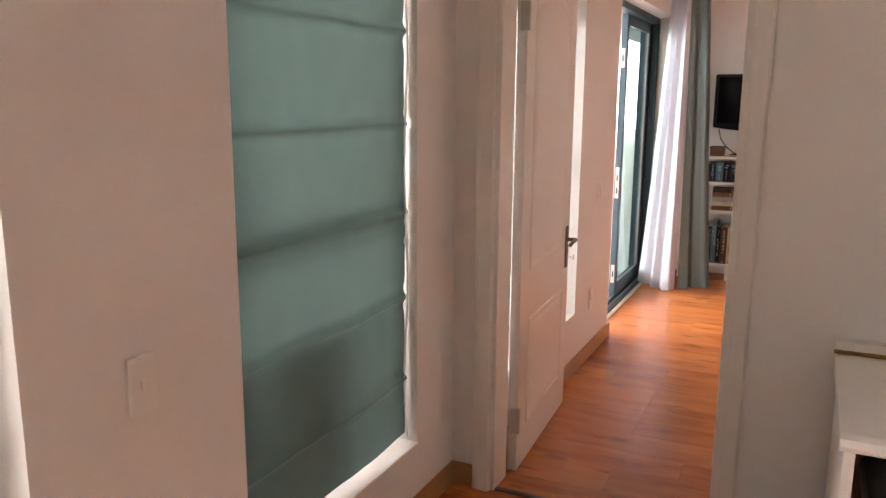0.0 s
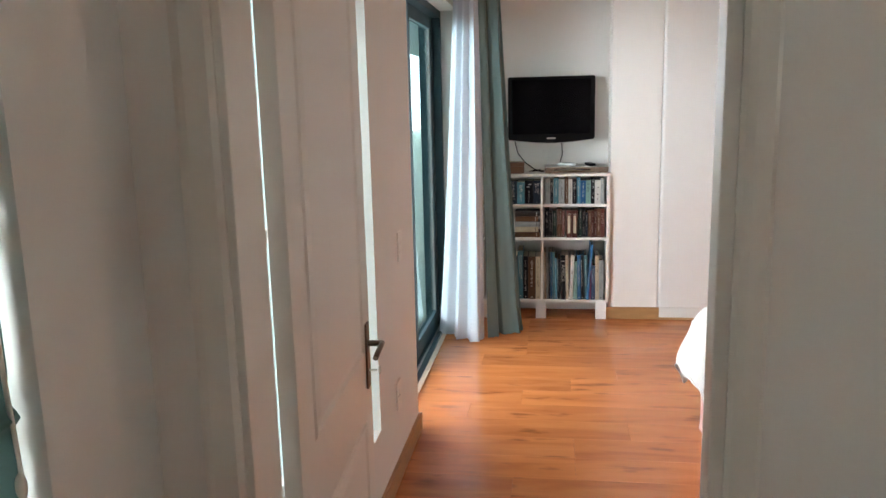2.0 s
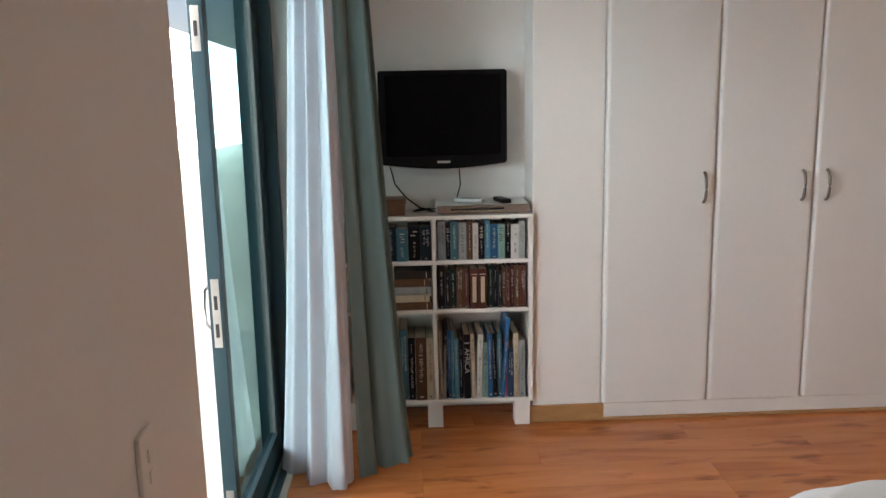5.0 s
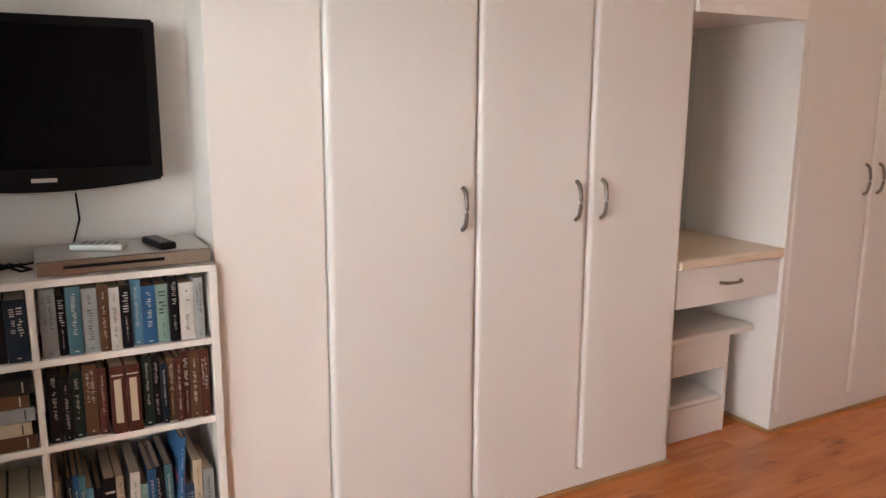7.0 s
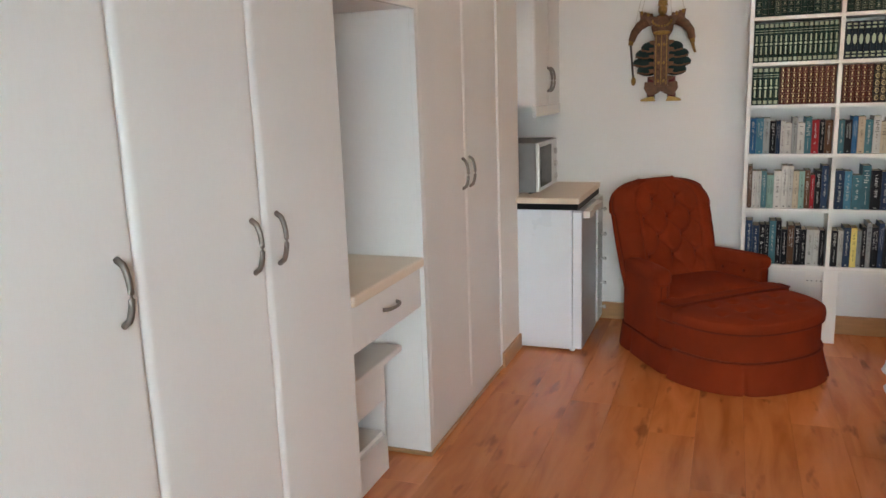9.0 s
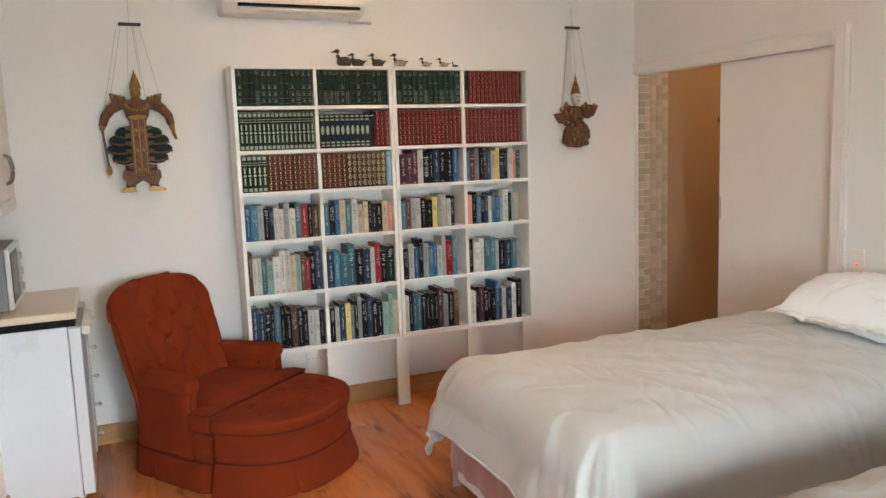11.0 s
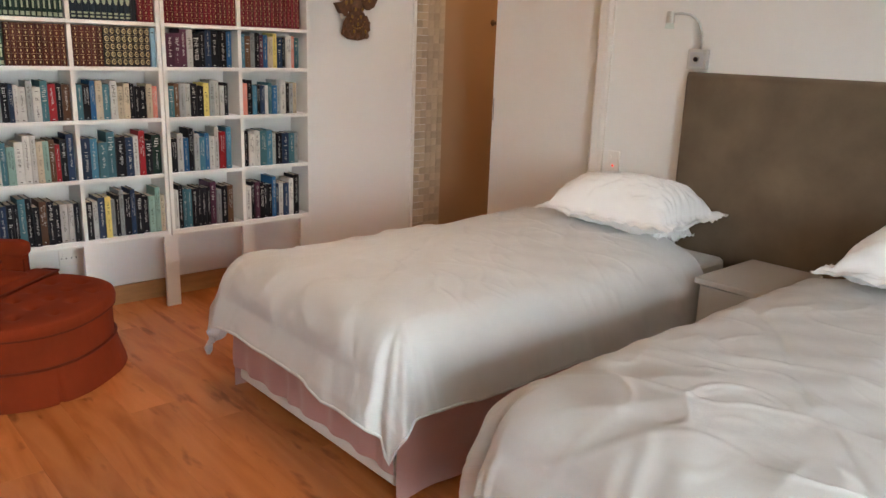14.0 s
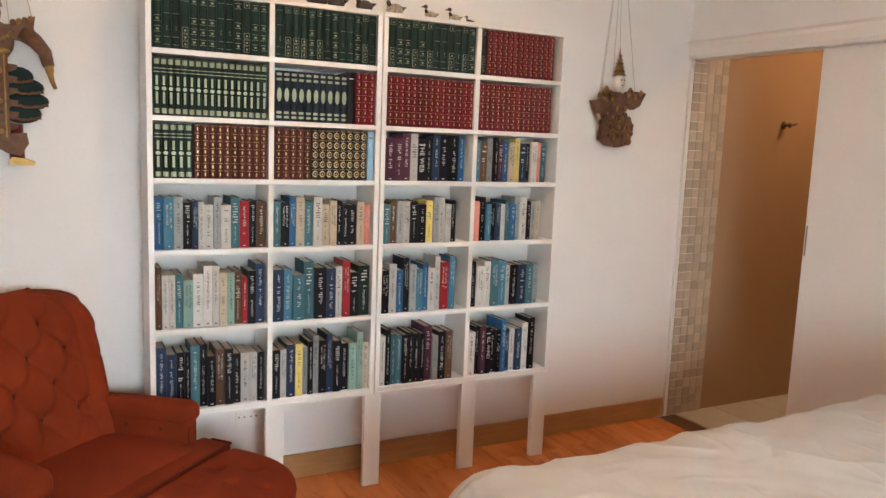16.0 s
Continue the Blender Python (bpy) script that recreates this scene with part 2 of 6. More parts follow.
# ---- building helpers ----
def part(name, bm, mat, parent=None, label="", smooth=False):
    me = bpy.data.meshes.new(name)
    bm.normal_update()
    bm.to_mesh(me)
    bm.free()
    for m in mat if isinstance(mat, (list, tuple)) else (mat,):
        me.materials.append(m)
    if smooth:
        me.polygons.foreach_set("use_smooth", [True] * len(me.polygons))
    ob = new(name, me)
    if parent:
        ob.parent = parent
    if label:
        ob["label"] = label
    return ob


def thing(name, label, category, at=(0, 0, 0), turn=0.0, group="", kind=""):
    ob = new(name)
    ob.empty_display_size = 0.1
    ob.matrix_basis = pose(*at, 0, 0, turn)
    return tagged(ob, label, category, group, kind)


def box(x0, y0, z0, x1, y1, z1, bevel=0.0, bm=None, mi=0, seg=2):
    own = bm is None
    b = bmesh.new()
    bmesh.ops.create_cube(b, size=1.0, matrix=Matrix.Translation(((x0 + x1) / 2, (y0 + y1) / 2, (z0 + z1) / 2)) @ Matrix.Diagonal((abs(x1 - x0), abs(y1 - y0), abs(z1 - z0), 1)))
    if bevel:
        bmesh.ops.bevel(b, geom=b.edges[:], offset=bevel, segments=seg, profile=0.6, affect="EDGES", clamp_overlap=True)
    if own:
        return b
    merge(bm, b, mi)
    return bm


def merge(bm, other, mi=0, matrix=None):
    if matrix:
        other.transform(matrix)
    vs = [bm.verts.new(v.co) for v in other.verts]
    other.verts.index_update()
    for f in other.faces:
        try:
            nf = bm.faces.new([vs[v.index] for v in f.verts])
            nf.material_index = mi if mi >= 0 else f.material_index
            nf.smooth = f.smooth
        except ValueError:
            pass
    other.free()
    return bm


def rod(p, q, r, bm=None, mi=0, seg=12, r2=None):
    p, q = Vector(p), Vector(q)
    d = q - p
    b = bmesh.new()
    bmesh.ops.create_cone(b, cap_ends=True, segments=seg, radius1=r, radius2=r if r2 is None else r2, depth=d.length)
    b.transform(Matrix.Translation((p + q) / 2) @ d.to_track_quat("Z", "Y").to_matrix().to_4x4())
    if bm is None:
        return b
    return merge(bm, b, mi)


def ball(c, r, bm=None, mi=0, seg=14, turn=None):
    b = bmesh.new()
    bmesh.ops.create_uvsphere(b, u_segments=seg, v_segments=max(6, seg // 2 + 1), radius=1.0)
    for f in b.faces:
        f.smooth = True
    rr = r if isinstance(r, (tuple, list)) else (r, r, r)
    b.transform(Matrix.Translation(c) @ (turn or Matrix()) @ Matrix.Diagonal((*rr, 1)))
    if bm is None:
        return b
    return merge(bm, b, mi)


def tube(points, r, bm=None, mi=0, seg=8):
    """A round bar that follows a line of points."""
    b = bmesh.new()
    pts = [Vector(p) for p in points]
    rings = []
    for i, p in enumerate(pts):
        d = (pts[min(i + 1, len(pts) - 1)] - pts[max(i - 1, 0)]).normalized()
        m = d.to_track_quat("Z", "Y").to_matrix()
        rad = r(i / (len(pts) - 1)) if callable(r) else r
        rings.append([b.verts.new(p + m @ Vector((rad * math.cos(a * 2 * math.pi / seg), rad * math.sin(a * 2 * math.pi / seg), 0))) for a in range(seg)])
    for s, e in zip(rings, rings[1:]):
        for a in range(seg):
            b.faces.new((s[a], s[(a + 1) % seg], e[(a + 1) % seg], e[a])).smooth = True
    b.faces.new(rings[0][::-1]), b.faces.new(rings[-1])
    if bm is None:
        return b
    return merge(bm, b, mi)


def sheet(fn, nu, nv, smooth=True, bm=None, mi=0, close_u=False):
    """A surface through fn(u, v), u and v from 0 to 1."""
    b = bmesh.new()
    g = [[b.verts.new(fn(i / nu, j / nv)) for j in range(nv + 1)] for i in range(nu + (0 if close_u else 1))]
    for i in range(nu):
        for j in range(nv):
            a, c = g[i], g[(i + 1) % len(g)]
            b.faces.new((a[j], c[j], c[j + 1], a[j + 1])).smooth = smooth
    if bm is None:
        return b
    return merge(bm, b, mi)


def prism(outline, z0, z1, axis="z", bm=None, mi=0, bevel=0.0):
    """A flat outline pushed from z0 to z1 along an axis."""
    b = bmesh.new()
    put = {"z": lambda p, h: (p[0], p[1], h), "y": lambda p, h: (p[0], h, p[1]), "x": lambda p, h: (h, p[0], p[1])}[axis]
    lo, hi = [b.verts.new(put(p, z0)) for p in outline], [b.verts.new(put(p, z1)) for p in outline]
    k = len(outline)
    b.faces.new(lo[::-1]), b.faces.new(hi)
    for i in range(k):
        b.faces.new((lo[i], lo[(i + 1) % k], hi[(i + 1) % k], hi[i]))
    bmesh.ops.recalc_face_normals(b, faces=b.faces[:])
    if bevel:
        bmesh.ops.bevel(b, geom=[e for e in b.edges if e.calc_face_angle(0) > 0.6], offset=bevel, segments=2, affect="EDGES", clamp_overlap=True)
    if bm is None:
        return b
    return merge(bm, b, mi)


def wall(name, axis, at, thick, span, top, holes, mat, label):
    """A wall along x or y, whose room face lies at 'at' and whose body goes from there by 'thick'; holes are (a0, a1, z0, z1)."""
    cuts_a = sorted({span[0], span[1], *[h[0] for h in holes], *[h[1] for h in holes]})
    bm = bmesh.new()
    for a0, a1 in zip(cuts_a, cuts_a[1:]):
        zs = sorted({0.0, top, *[z for h in holes if h[0] < a1 - 1e-6 and h[1] > a0 + 1e-6 for z in h[2:]]})
        for z0, z1 in zip(zs, zs[1:]):
            if any(h[0] < a1 - 1e-6 and h[1] > a0 + 1e-6 and h[2] < z1 - 1e-6 and h[3] > z0 + 1e-6 for h in holes):
                continue
            lo, hi = sorted((at, at + thick))
            box(*((a0, lo, z0, a1, hi, z1) if axis == "x" else (lo, a0, z0, hi, a1, z1)), bm=bm)
    bmesh.ops.remove_doubles(bm, verts=bm.verts[:], dist=1e-5)
    return tagged(part(name, bm, mat), label, "wall", kind="structure")


# ---- the rooms ----
CEIL = 2.612
XW, XE, YS, YN = -0.905, 4.52, 2.88, 7.40
wall("wall_west", "y", XW, -0.25, (2.88, 7.6), CEIL, [(3.04, 4.125, 0.325, 2.06), (4.87, 6.62, 0.0, 2.06)], M_WALL, "white painted plaster wall with a patio door opening")
wall("wall_east", "y", XE, 0.2, (1.0, 7.6), CEIL, [], M_WALL, "white painted plaster wall behind the bookcase")
wall("wall_north", "x", YN, 0.2, (-1.155, 4.72), CEIL, [], M_WALL, "white painted plaster wall behind the wardrobes")
wall("wall_south", "x", YS, -0.12, (-1.155, 4.52), CEIL, [(-0.82, 0.016, 0.0, 2.03), (2.915, 4.505, 0.0, 1.975)], M_WALL, "cream painted wall with the bedroom and bathroom doorways")
wall("wall_hall_west", "y", -0.98, -0.25, (-1.9, 2.76), CEIL, [(1.60, 2.47, 0.262, 2.15), (0.12, 1.055, 0.0, 2.1)], M_WALL, "white painted hall wall with a tall window")
wall("wall_hall_south", "x", -1.7, -0.2, (-0.98, 2.4), CEIL, [], M_WALL, "plain white hall wall")
wall("wall_hall_east", "y", 2.2, 0.2, (-1.7, 2.76), CEIL, [], M_WALL, "plain white hall wall")
wall("wall_bathroom_west", "y", 2.9, -0.1, (1.0, 2.76), CEIL, [], M_BATHW, "tan bathroom wall")
wall("wall_bathroom_south", "x", 1.0, -0.1, (2.8, 4.72), CEIL, [], M_BATHW, "tan bathroom wall")
tagged(part("wall_niche", box(XW, 7.06, 0, 0.08, 7.16, CEIL), M_WALL), "white painted wall behind the television", "wall", kind="structure")
tagged(part("wall_pillar", box(0.08, 6.82, 0, 0.403, 7.4, CEIL, 0.004), M_WALL), "white boxed-in pillar beside the wardrobe", "wall", kind="structure")
tagged(part("wall_pillar", box(3.487, 6.80, 0, 3.87, 7.4, CEIL, 0.004), M_WALL), "white boxed-in pillar beside the fridge", "wall", kind="structure")
tagged(part("ceiling", box(-1.2, -1.9, CEIL, 4.72, 7.6, CEIL + 0.15), M_CEIL), "white painted ceiling", "ceiling", kind="structure")


def skirting(pts, h=0.085, t=0.014):
    """Boards along straight runs on the floor; each run is x0, y0, x1, y1."""
    for x0, y0, x1, y1 in pts:
        bm = box(min(x0, x1), min(y0, y1), 0.001, max(x0, x1), max(y0, y1), h, 0.004)
        tagged(part("baseboard", bm, M_SKIRT), "oak-coloured wooden skirting board", "skirting board", kind="structure")


skirting([(XW, 2.89, XW + 0.015, 4.885), (-1.0, 4.87, XW, 4.885), (-0.98, 1.06, -0.965, 2.745), (-0.98, 2.745, -0.895, 2.76),
          (0.066, 6.805, 0.418, 6.82), (3.475, 6.785, 3.885, 6.80), (3.87, 6.80, 3.885, 7.38)])
skirting([(XE - 0.015, 2.89, XE, 7.39)], 0.11)
skirting([(0.03, YS, 2.815, YS + 0.015)], 0.09)
skirting([(0.031, 2.745, 2.2, 2.76)], 0.09)


# ---- outside ----
bm = box(-60, -60, -0.30, 60, 80, -0.12)
tagged(part("ground", bm, M_GRASS), "pale open ground outside the house", "ground", kind="structure")
tagged(part("pavement", box(-5.2, -3, -0.118, -1.156, 9, -0.03), M_PATIO), "pale paved patio outside the glass door", "patio", kind="structure")
# Unseen overhang, added to cut steep daylight through the patio door.
tagged(part("roof_eaves", box(-2.7, -2, 2.5, -1.157, 9, 2.62, 0.01), M_OUTW), "unseen overhang added to keep high daylight off the beds", "eaves", kind="structure")
tagged(part("wall_patio", box(-5.4, -4, -0.11, -5.2, 14, 0.75, 0.01), M_OUTW), "low white plastered patio wall", "wall", kind="structure")
# Glowing panel in place of the outdoors; its daylight fills the rooms.
tagged(part("backdrop", box(-9.2, -8, -0.1, -9.0, 70, 4.5), glow("daylight_glow", (0.79, 0.93, 1.0), 14.5)), "glowing panel standing in for the bright distance and its daylight", "backdrop", kind="structure")


# ---- hall: entry door, blind, desk ----
def lever_handle(parent, side):
    """Long back plate, bent lever, key in the lock; side is the x direction it faces."""
    plate = part("handle_plate", box(0.0, -0.02, 0.685, side * 0.006, 0.02, 0.875, 0.002), M_BRONZE, parent, "bronze back plate")
    lever = bmesh.new()
    rod((0, 0, 0.815), (side * 0.045, 0, 0.815), 0.009, lever)
    tube([(side * 0.045, 0.004, 0.815), (side * 0.047, -0.03, 0.817), (side * 0.047, -0.08, 0.815), (side * 0.045, -0.112, 0.808)], 0.008, lever)
    part("lever", lever, M_BRONZE, plate)
    key = bmesh.new()
    rod((0, 0, 0.735), (side * 0.028, 0, 0.735), 0.0035, key)
    ring = [(side * 0.036, 0.011 * math.cos(a / 6 * math.pi), 0.735 + 0.011 * math.sin(a / 6 * math.pi)) for a in range(13)]
    tube(ring, 0.0025, key, seg=6)
    part("key", key, M_STEEL, plate, "steel key left in the lock")
    return plate


def moulded_panel(y0, y1, z0, z1, arch, x, s):
    """A raised panel with a sunk moulding, and an arched top where arch is not 0."""
    def outline(inset):
        a, b, c, d = y0 + inset, y1 - inset, z0 + inset, z1 - inset
        top = [(b + (a - b) * k / 14, d - arch + arch * math.sin(math.pi * k / 14) ** 1.3) for k in range(15)] if arch else [(b, d), (a, d)]
        return [(a, c), (b, c)] + top
    bm = bmesh.new()
    loops = []
    for inset, off in ((0.0, 0.0), (0.004, 0.005), (0.012, 0.006), (0.020, 0.001), (0.026, 0.0), (0.046, 0.0045), (0.05, 0.0045)):
        loops.append([bm.verts.new((x + s * off, p, q)) for p, q in outline(inset)])
    for a, b in zip(loops, loops[1:]):
        k = len(a)
        for i in range(k):
            bm.faces.new((a[i], a[(i + 1) % k], b[(i + 1) % k], b[i]))
    bm.faces.new(loops[-1])
    bmesh.ops.recalc_face_normals(bm, faces=bm.faces[:])
    return bm


door = thing("door_1", "white moulded two-panel bedroom door standing open", "door", (-0.797, 2.917, 0.0), 3.3, kind="structure")
part("leaf", box(-0.019, 0.0, 0.012, 0.019, 0.765, 2.02, 0.002), M_DOORP, door)
for s in (1, -1):
    for z0, z1, a in ((0.17, 0.60, 0), (0.79, 1.88, 0.09)):
        bm = moulded_panel(0.11, 0.655, z0, z1, a, s * 0.0193, s)
        part("panel", bm, M_DOORP, door)
pl = part("lock", box(-0.012, 0.7652, 0.70, 0.012, 0.767, 0.86), M_STEEL, door, "steel lock case edge")
for s in (1, -1):
    h = lever_handle(door, s)
    h.matrix_basis = pose(s * 0.02, 0.705, 0.0)
for z in (0.22, 1.72):
    bm = box(-0.004, -0.012, z - 0.05, 0.03, 0.004, z + 0.05, 0.001)
    rod((-0.026, -0.010, z - 0.05), (-0.026, -0.010, z + 0.05), 0.008, bm)
    part("hinge", bm, M_STEEL, door, "tarnished steel butt hinge")

fr = thing("door_frame", "cream painted wooden door frame", "door frame", kind="structure")
part("jamb", box(-0.845, 2.752, 0.0, -0.805, 2.882, 2.052, 0.003), M_DOORP, fr)
part("jamb", box(-0.047, 2.752, 0.0, 0.0155, 2.81, 2.052, 0.003), M_DOORP, fr)
part("head", box(-0.8045, 2.752, 2.008, -0.0475, 2.81, 2.029, 0.003), M_DOORP, fr)
for a, b in ((-0.890, -0.820), (-0.0235, 0.03)):
    bm = prism([(a, 2.745), (a, 2.76), (b, 2.76), (b, 2.745), (b - 0.008, 2.736), (a + 0.02, 2.738), (a + 0.008, 2.741)], 0.0, 2.10, "z")
    part("architrave", bm, M_DOORP, fr)
part("threshold", box(-0.8045, 2.76, 0.001, -0.0475, 2.785, 0.006, 0.002), M_BRONZE, fr, "brown metal floor strip")

# Unseen block, added close to the pane to shade the lower blind.
pb = thing("planter", "unseen dark block added to shade the lower hall blind", "planter", (-1.315, 1.95, -0.03))
part("box", box(-0.12, -0.24, 0.0, 0.12, 0.20, 0.84, 0.01), M_DUCKD, pb)
part("soil", box(-0.10, -0.22, 0.841, 0.10, 0.18, 0.85), M_MAROON, pb)
# Unseen bar on posts, added for the dim band across the blind.
gr = thing("shadow_rail", "unseen metal rail added to shade a band of the hall blind", "rail", (-1.215, 0, -0.03))
part("bar", box(-0.02, 1.5, 1.11, 0.02, 2.6, 1.155, 0.004), M_TEALFR, gr)
for y in (1.5, 2.56):
    part("post", box(-0.02, y, 0.0, 0.02, y + 0.04, 1.1095), M_TEALFR, gr)

win = thing("window_1", "tall hall window behind a lowered blind", "window", kind="structure")
for a in ((-1.17, 1.60, 0.262, -1.13, 1.65, 2.15), (-1.17, 2.42, 0.262, -1.13, 2.47, 2.15), (-1.17, 1.6505, 0.262, -1.13, 2.4195, 0.31), (-1.17, 1.6505, 2.10, -1.13, 2.4195, 2.15)):
    part("window_frame", box(*a, 0.003), M_TEALFR, win)
p = part("pane", box(-1.152, 1.65, 0.31, -1.148, 2.42, 2.10), M_GLASS, win)
p.visible_shadow = False
part("window_sill", box(-1.12, 1.61, 0.2625, -0.965, 2.46, 0.285, 0.004), M_WHITE, win, "white painted sill")

blind = thing("roman_blind", "teal fabric roman blind lowered over the hall window", "blind", (0, 0, 0))


def blind_fn(u, v):
    y, z = 1.605 + 0.856 * u, 2.14 - 1.835 * v
    k = (z - 0.505) / 0.2835
    near = abs(k - round(k)) * 0.2835
    fold = 0.012 * math.exp(-(near / 0.012) ** 2) - 0.004 * math.exp(-((near - 0.03) / 0.02) ** 2)
    sag = 0.010 * noise.noise((y * 2.5, z * 2.0, 3.0)) + 0.002 * noise.noise((y * 14, z * 9, 5))
    return (-1.02 + fold + sag, y, z + 0.008 * noise.noise((y * 3, round(k) * 7.0, 1)))


part("fabric", sheet(blind_fn, 40, 230), M_BLIND, blind)
for k in range(6):
    z = 0.505 + 0.2835 * k
    part("fold_rod", rod((-1.034, 1.61, z - 0.004), (-1.034, 2.43, z), 0.004, seg=6), M_TEAL, blind)
cord = bmesh.new()
pts = [(-1.008 + 0.006 * math.sin(z * 9), 2.447 + 0.006 * noise.noise((z * 6, 2, 0)), z) for z in [2.1 - 0.04 * i for i in range(46)]]
tube(pts, 0.0035, cord, seg=6)
ball((-1.006, 2.445, 0.98), (0.008, 0.008, 0.02), cord)
part("cord", cord, M_PLASTIC, blind, "white pull cord")

hd = thing("door_2", "glazed hall door to the outside", "door", kind="structure")
for a in ((-1.14, 0.12, 0.0, -1.08, 0.20, 2.1), (-1.14, 0.975, 0.0, -1.08, 1.055, 2.1), (-1.14, 0.2005, 0.0, -1.08, 0.9745, 0.1), (-1.14, 0.2005, 2.02, -1.08, 0.9745, 2.1)):
    part("door_frame", box(*a, 0.003), M_TEALFR, hd)
p = part("pane", box(-1.112, 0.20, 0.1, -1.108, 0.975, 2.02), M_GLASS, hd)
p.visible_shadow = False


def wall_plate(name, label, at, turn, w, h, rockers, category="light switch", led=False, holes=False):
    """A face plate standing on a wall; its face looks along local +y."""
    t = thing(name, label, category, at, turn)
    part("plate", box(-w / 2, 0.0, -h / 2, w / 2, 0.009, h / 2, 0.003), M_PLASTIC, t)
    for x, z in rockers:
        part("rocker", box(x - 0.007, 0.009, z - 0.011, x + 0.007, 0.0125, z + 0.011, 0.0015), M_PLASTIC, t)
        if holes:
            for dx, dz in ((0, 0.016), (-0.011, -0.004), (0.011, -0.004)):
                part("hole", rod((x + dx, 0.0085, z + dz - 0.016), (x + dx, 0.0098, z + dz - 0.016), 0.0035, seg=8), M_DARKHOLE, t)
    if led:
        part("indicator", ball((0.0, 0.010, -0.022), 0.006), M_REDLED, t, "lit red neon indicator")
    return t


wall_plate("light_switch", "white rectangular light switch on the hall wall", (-0.98, 1.305, 0.885), -90, 0.07, 0.118, [(0.0, 0.0)])
wall_plate("light_switch", "white double light switch beside the patio door", (XW, 4.542, 0.925), -90, 0.07, 0.118, [(0.0, 0.018), (0.0, -0.018)])
wall_plate("wall_socket", "white power socket low beside the patio door", (XW, 4.43, 0.345), -90, 0.07, 0.118, [(0.012, 0.02)], "socket", holes=True)
wall_plate("wall_socket", "white double power socket below the bookcase", (XE, 5.225, 0.32), 90, 0.10, 0.10, [(-0.025, 0.01), (0.025, 0.01)], "socket", holes=True)
wall_plate("wall_socket", "white isolator switch with a glowing red light", (2.745, YS, 0.90), 0, 0.075, 0.115, [(0.018, 0.02)], "socket", led=True)
wall_plate("light_switch", "white light switch beside the bed", (0.34, YS, 0.90), 0, 0.07, 0.118, [(0.0, 0.0)])

desk = thing("hall_desk", "white hall desk with a rounded front edge and raised back ledge", "desk", (0.27, 2.07, 0.0))
top = [(0.64, 0.715), (0.64, 0.675), (0.035, 0.672)] + [(0.035 - 0.033 * math.sin(k * math.pi / 8), 0.690 - 0.018 * math.cos(k * math.pi / 8) + 0.0035 * k / 4) for k in range(5)] + [(0.008, 0.708), (0.030, 0.715)]
part("desktop", prism(top, 0.0, 1.3, "x"), M_WHITE, desk)
part("back_ledge", box(0, 0.641, 0.69, 1.3, 0.687, 0.752, 0.003), M_WHITE, desk)
part("ledge_trim", box(-0.004, 0.632, 0.716, 1.3, 0.6405, 0.727, 0.001), M_GOLD, desk, "brass coloured strip")
part("side_panel", box(0.012, 0.04, 0.0, 0.036, 0.63, 0.6715, 0.002), M_WHITE, desk)
part("side_panel", box(1.25, 0.04, 0.0, 1.275, 0.63, 0.6715, 0.002), M_WHITE, desk)
# Dark colour here paints in the shadow below the desktop.
part("back_panel", box(0.0365, 0.61, 0.2, 1.2495, 0.63, 0.6715), M_BOX, desk, "back panel coloured dark for the shadow under the desk")
ch = thing("desk_chair", "black padded office chair pushed under the desk", "chair", (0.56, 2.36, 0.0))
part("seat", box(-0.21, -0.2, 0.42, 0.21, 0.2, 0.49, 0.03, seg=4), M_VELVET, ch)
part("backrest", box(-0.2, 0.12, 0.505, 0.2, 0.18, 0.655, 0.025, seg=4), M_VELVET, ch)
part("column", rod((0, 0, 0.09), (0, 0, 0.42), 0.025), M_BLACK, ch)
for k in range(5):
    a = k * 2 * math.pi / 5
    part("leg", rod((0.02 * math.cos(a), 0.02 * math.sin(a), 0.10), (0.24 * math.cos(a), 0.24 * math.sin(a), 0.06), 0.018, seg=8, r2=0.012), M_BLACK, ch)
    part("castor", ball((0.24 * math.cos(a), 0.24 * math.sin(a), 0.028), 0.028, seg=10), M_BLACK, ch)

# ---- bedroom: narrow window, patio door, curtains ----
nw = thing("window_2", "narrow window with a raised dark blind behind the door", "window", kind="structure")
for a in ((-1.13, 3.04, 0.325, -1.09, 3.08, 2.06), (-1.13, 4.085, 0.325, -1.09, 4.125, 2.06), (-1.13, 3.0805, 0.325, -1.09, 4.0845, 0.365), (-1.13, 3.0805, 2.02, -1.09, 4.0845, 2.06), (-1.125, 3.0805, 1.10, -1.095, 4.0845, 1.14)):
    part("window_frame", box(*a, 0.003), M_WHITE, nw)
p = part("pane", box(-1.112, 3.08, 0.365, -1.108, 4.085, 2.02), cloth("frosted_glass", (0.42, 0.52, 0.51), 0.45, sheen=0.0, rough=0.4), nw, "frosted glass")
p.visible_shadow = False
rb = thing("roman_blind", "dark grey roman blind drawn up in the narrow window", "blind")
for k in range(4):
    part("fold", box(-1.0 - 0.012 * k, 3.06, 1.80 + 0.02 * k, -0.985 - 0.012 * k, 4.11, 2.05, 0.004), M_TEAL, rb)

pd = thing("door_3", "teal aluminium glazed patio door slid open", "door", kind="structure")
part("outer_frame", box(-1.15, 6.575, 0.0, -1.01, 6.618, 2.058, 0.003), M_TEALFR, pd)
part("outer_frame", box(-1.15, 4.872, 0.0, -1.01, 4.90, 2.058, 0.003), M_TEALFR, pd)
part("outer_frame", box(-1.15, 4.9005, 2.015, -1.01, 6.5745, 2.058, 0.003), M_TEALFR, pd)
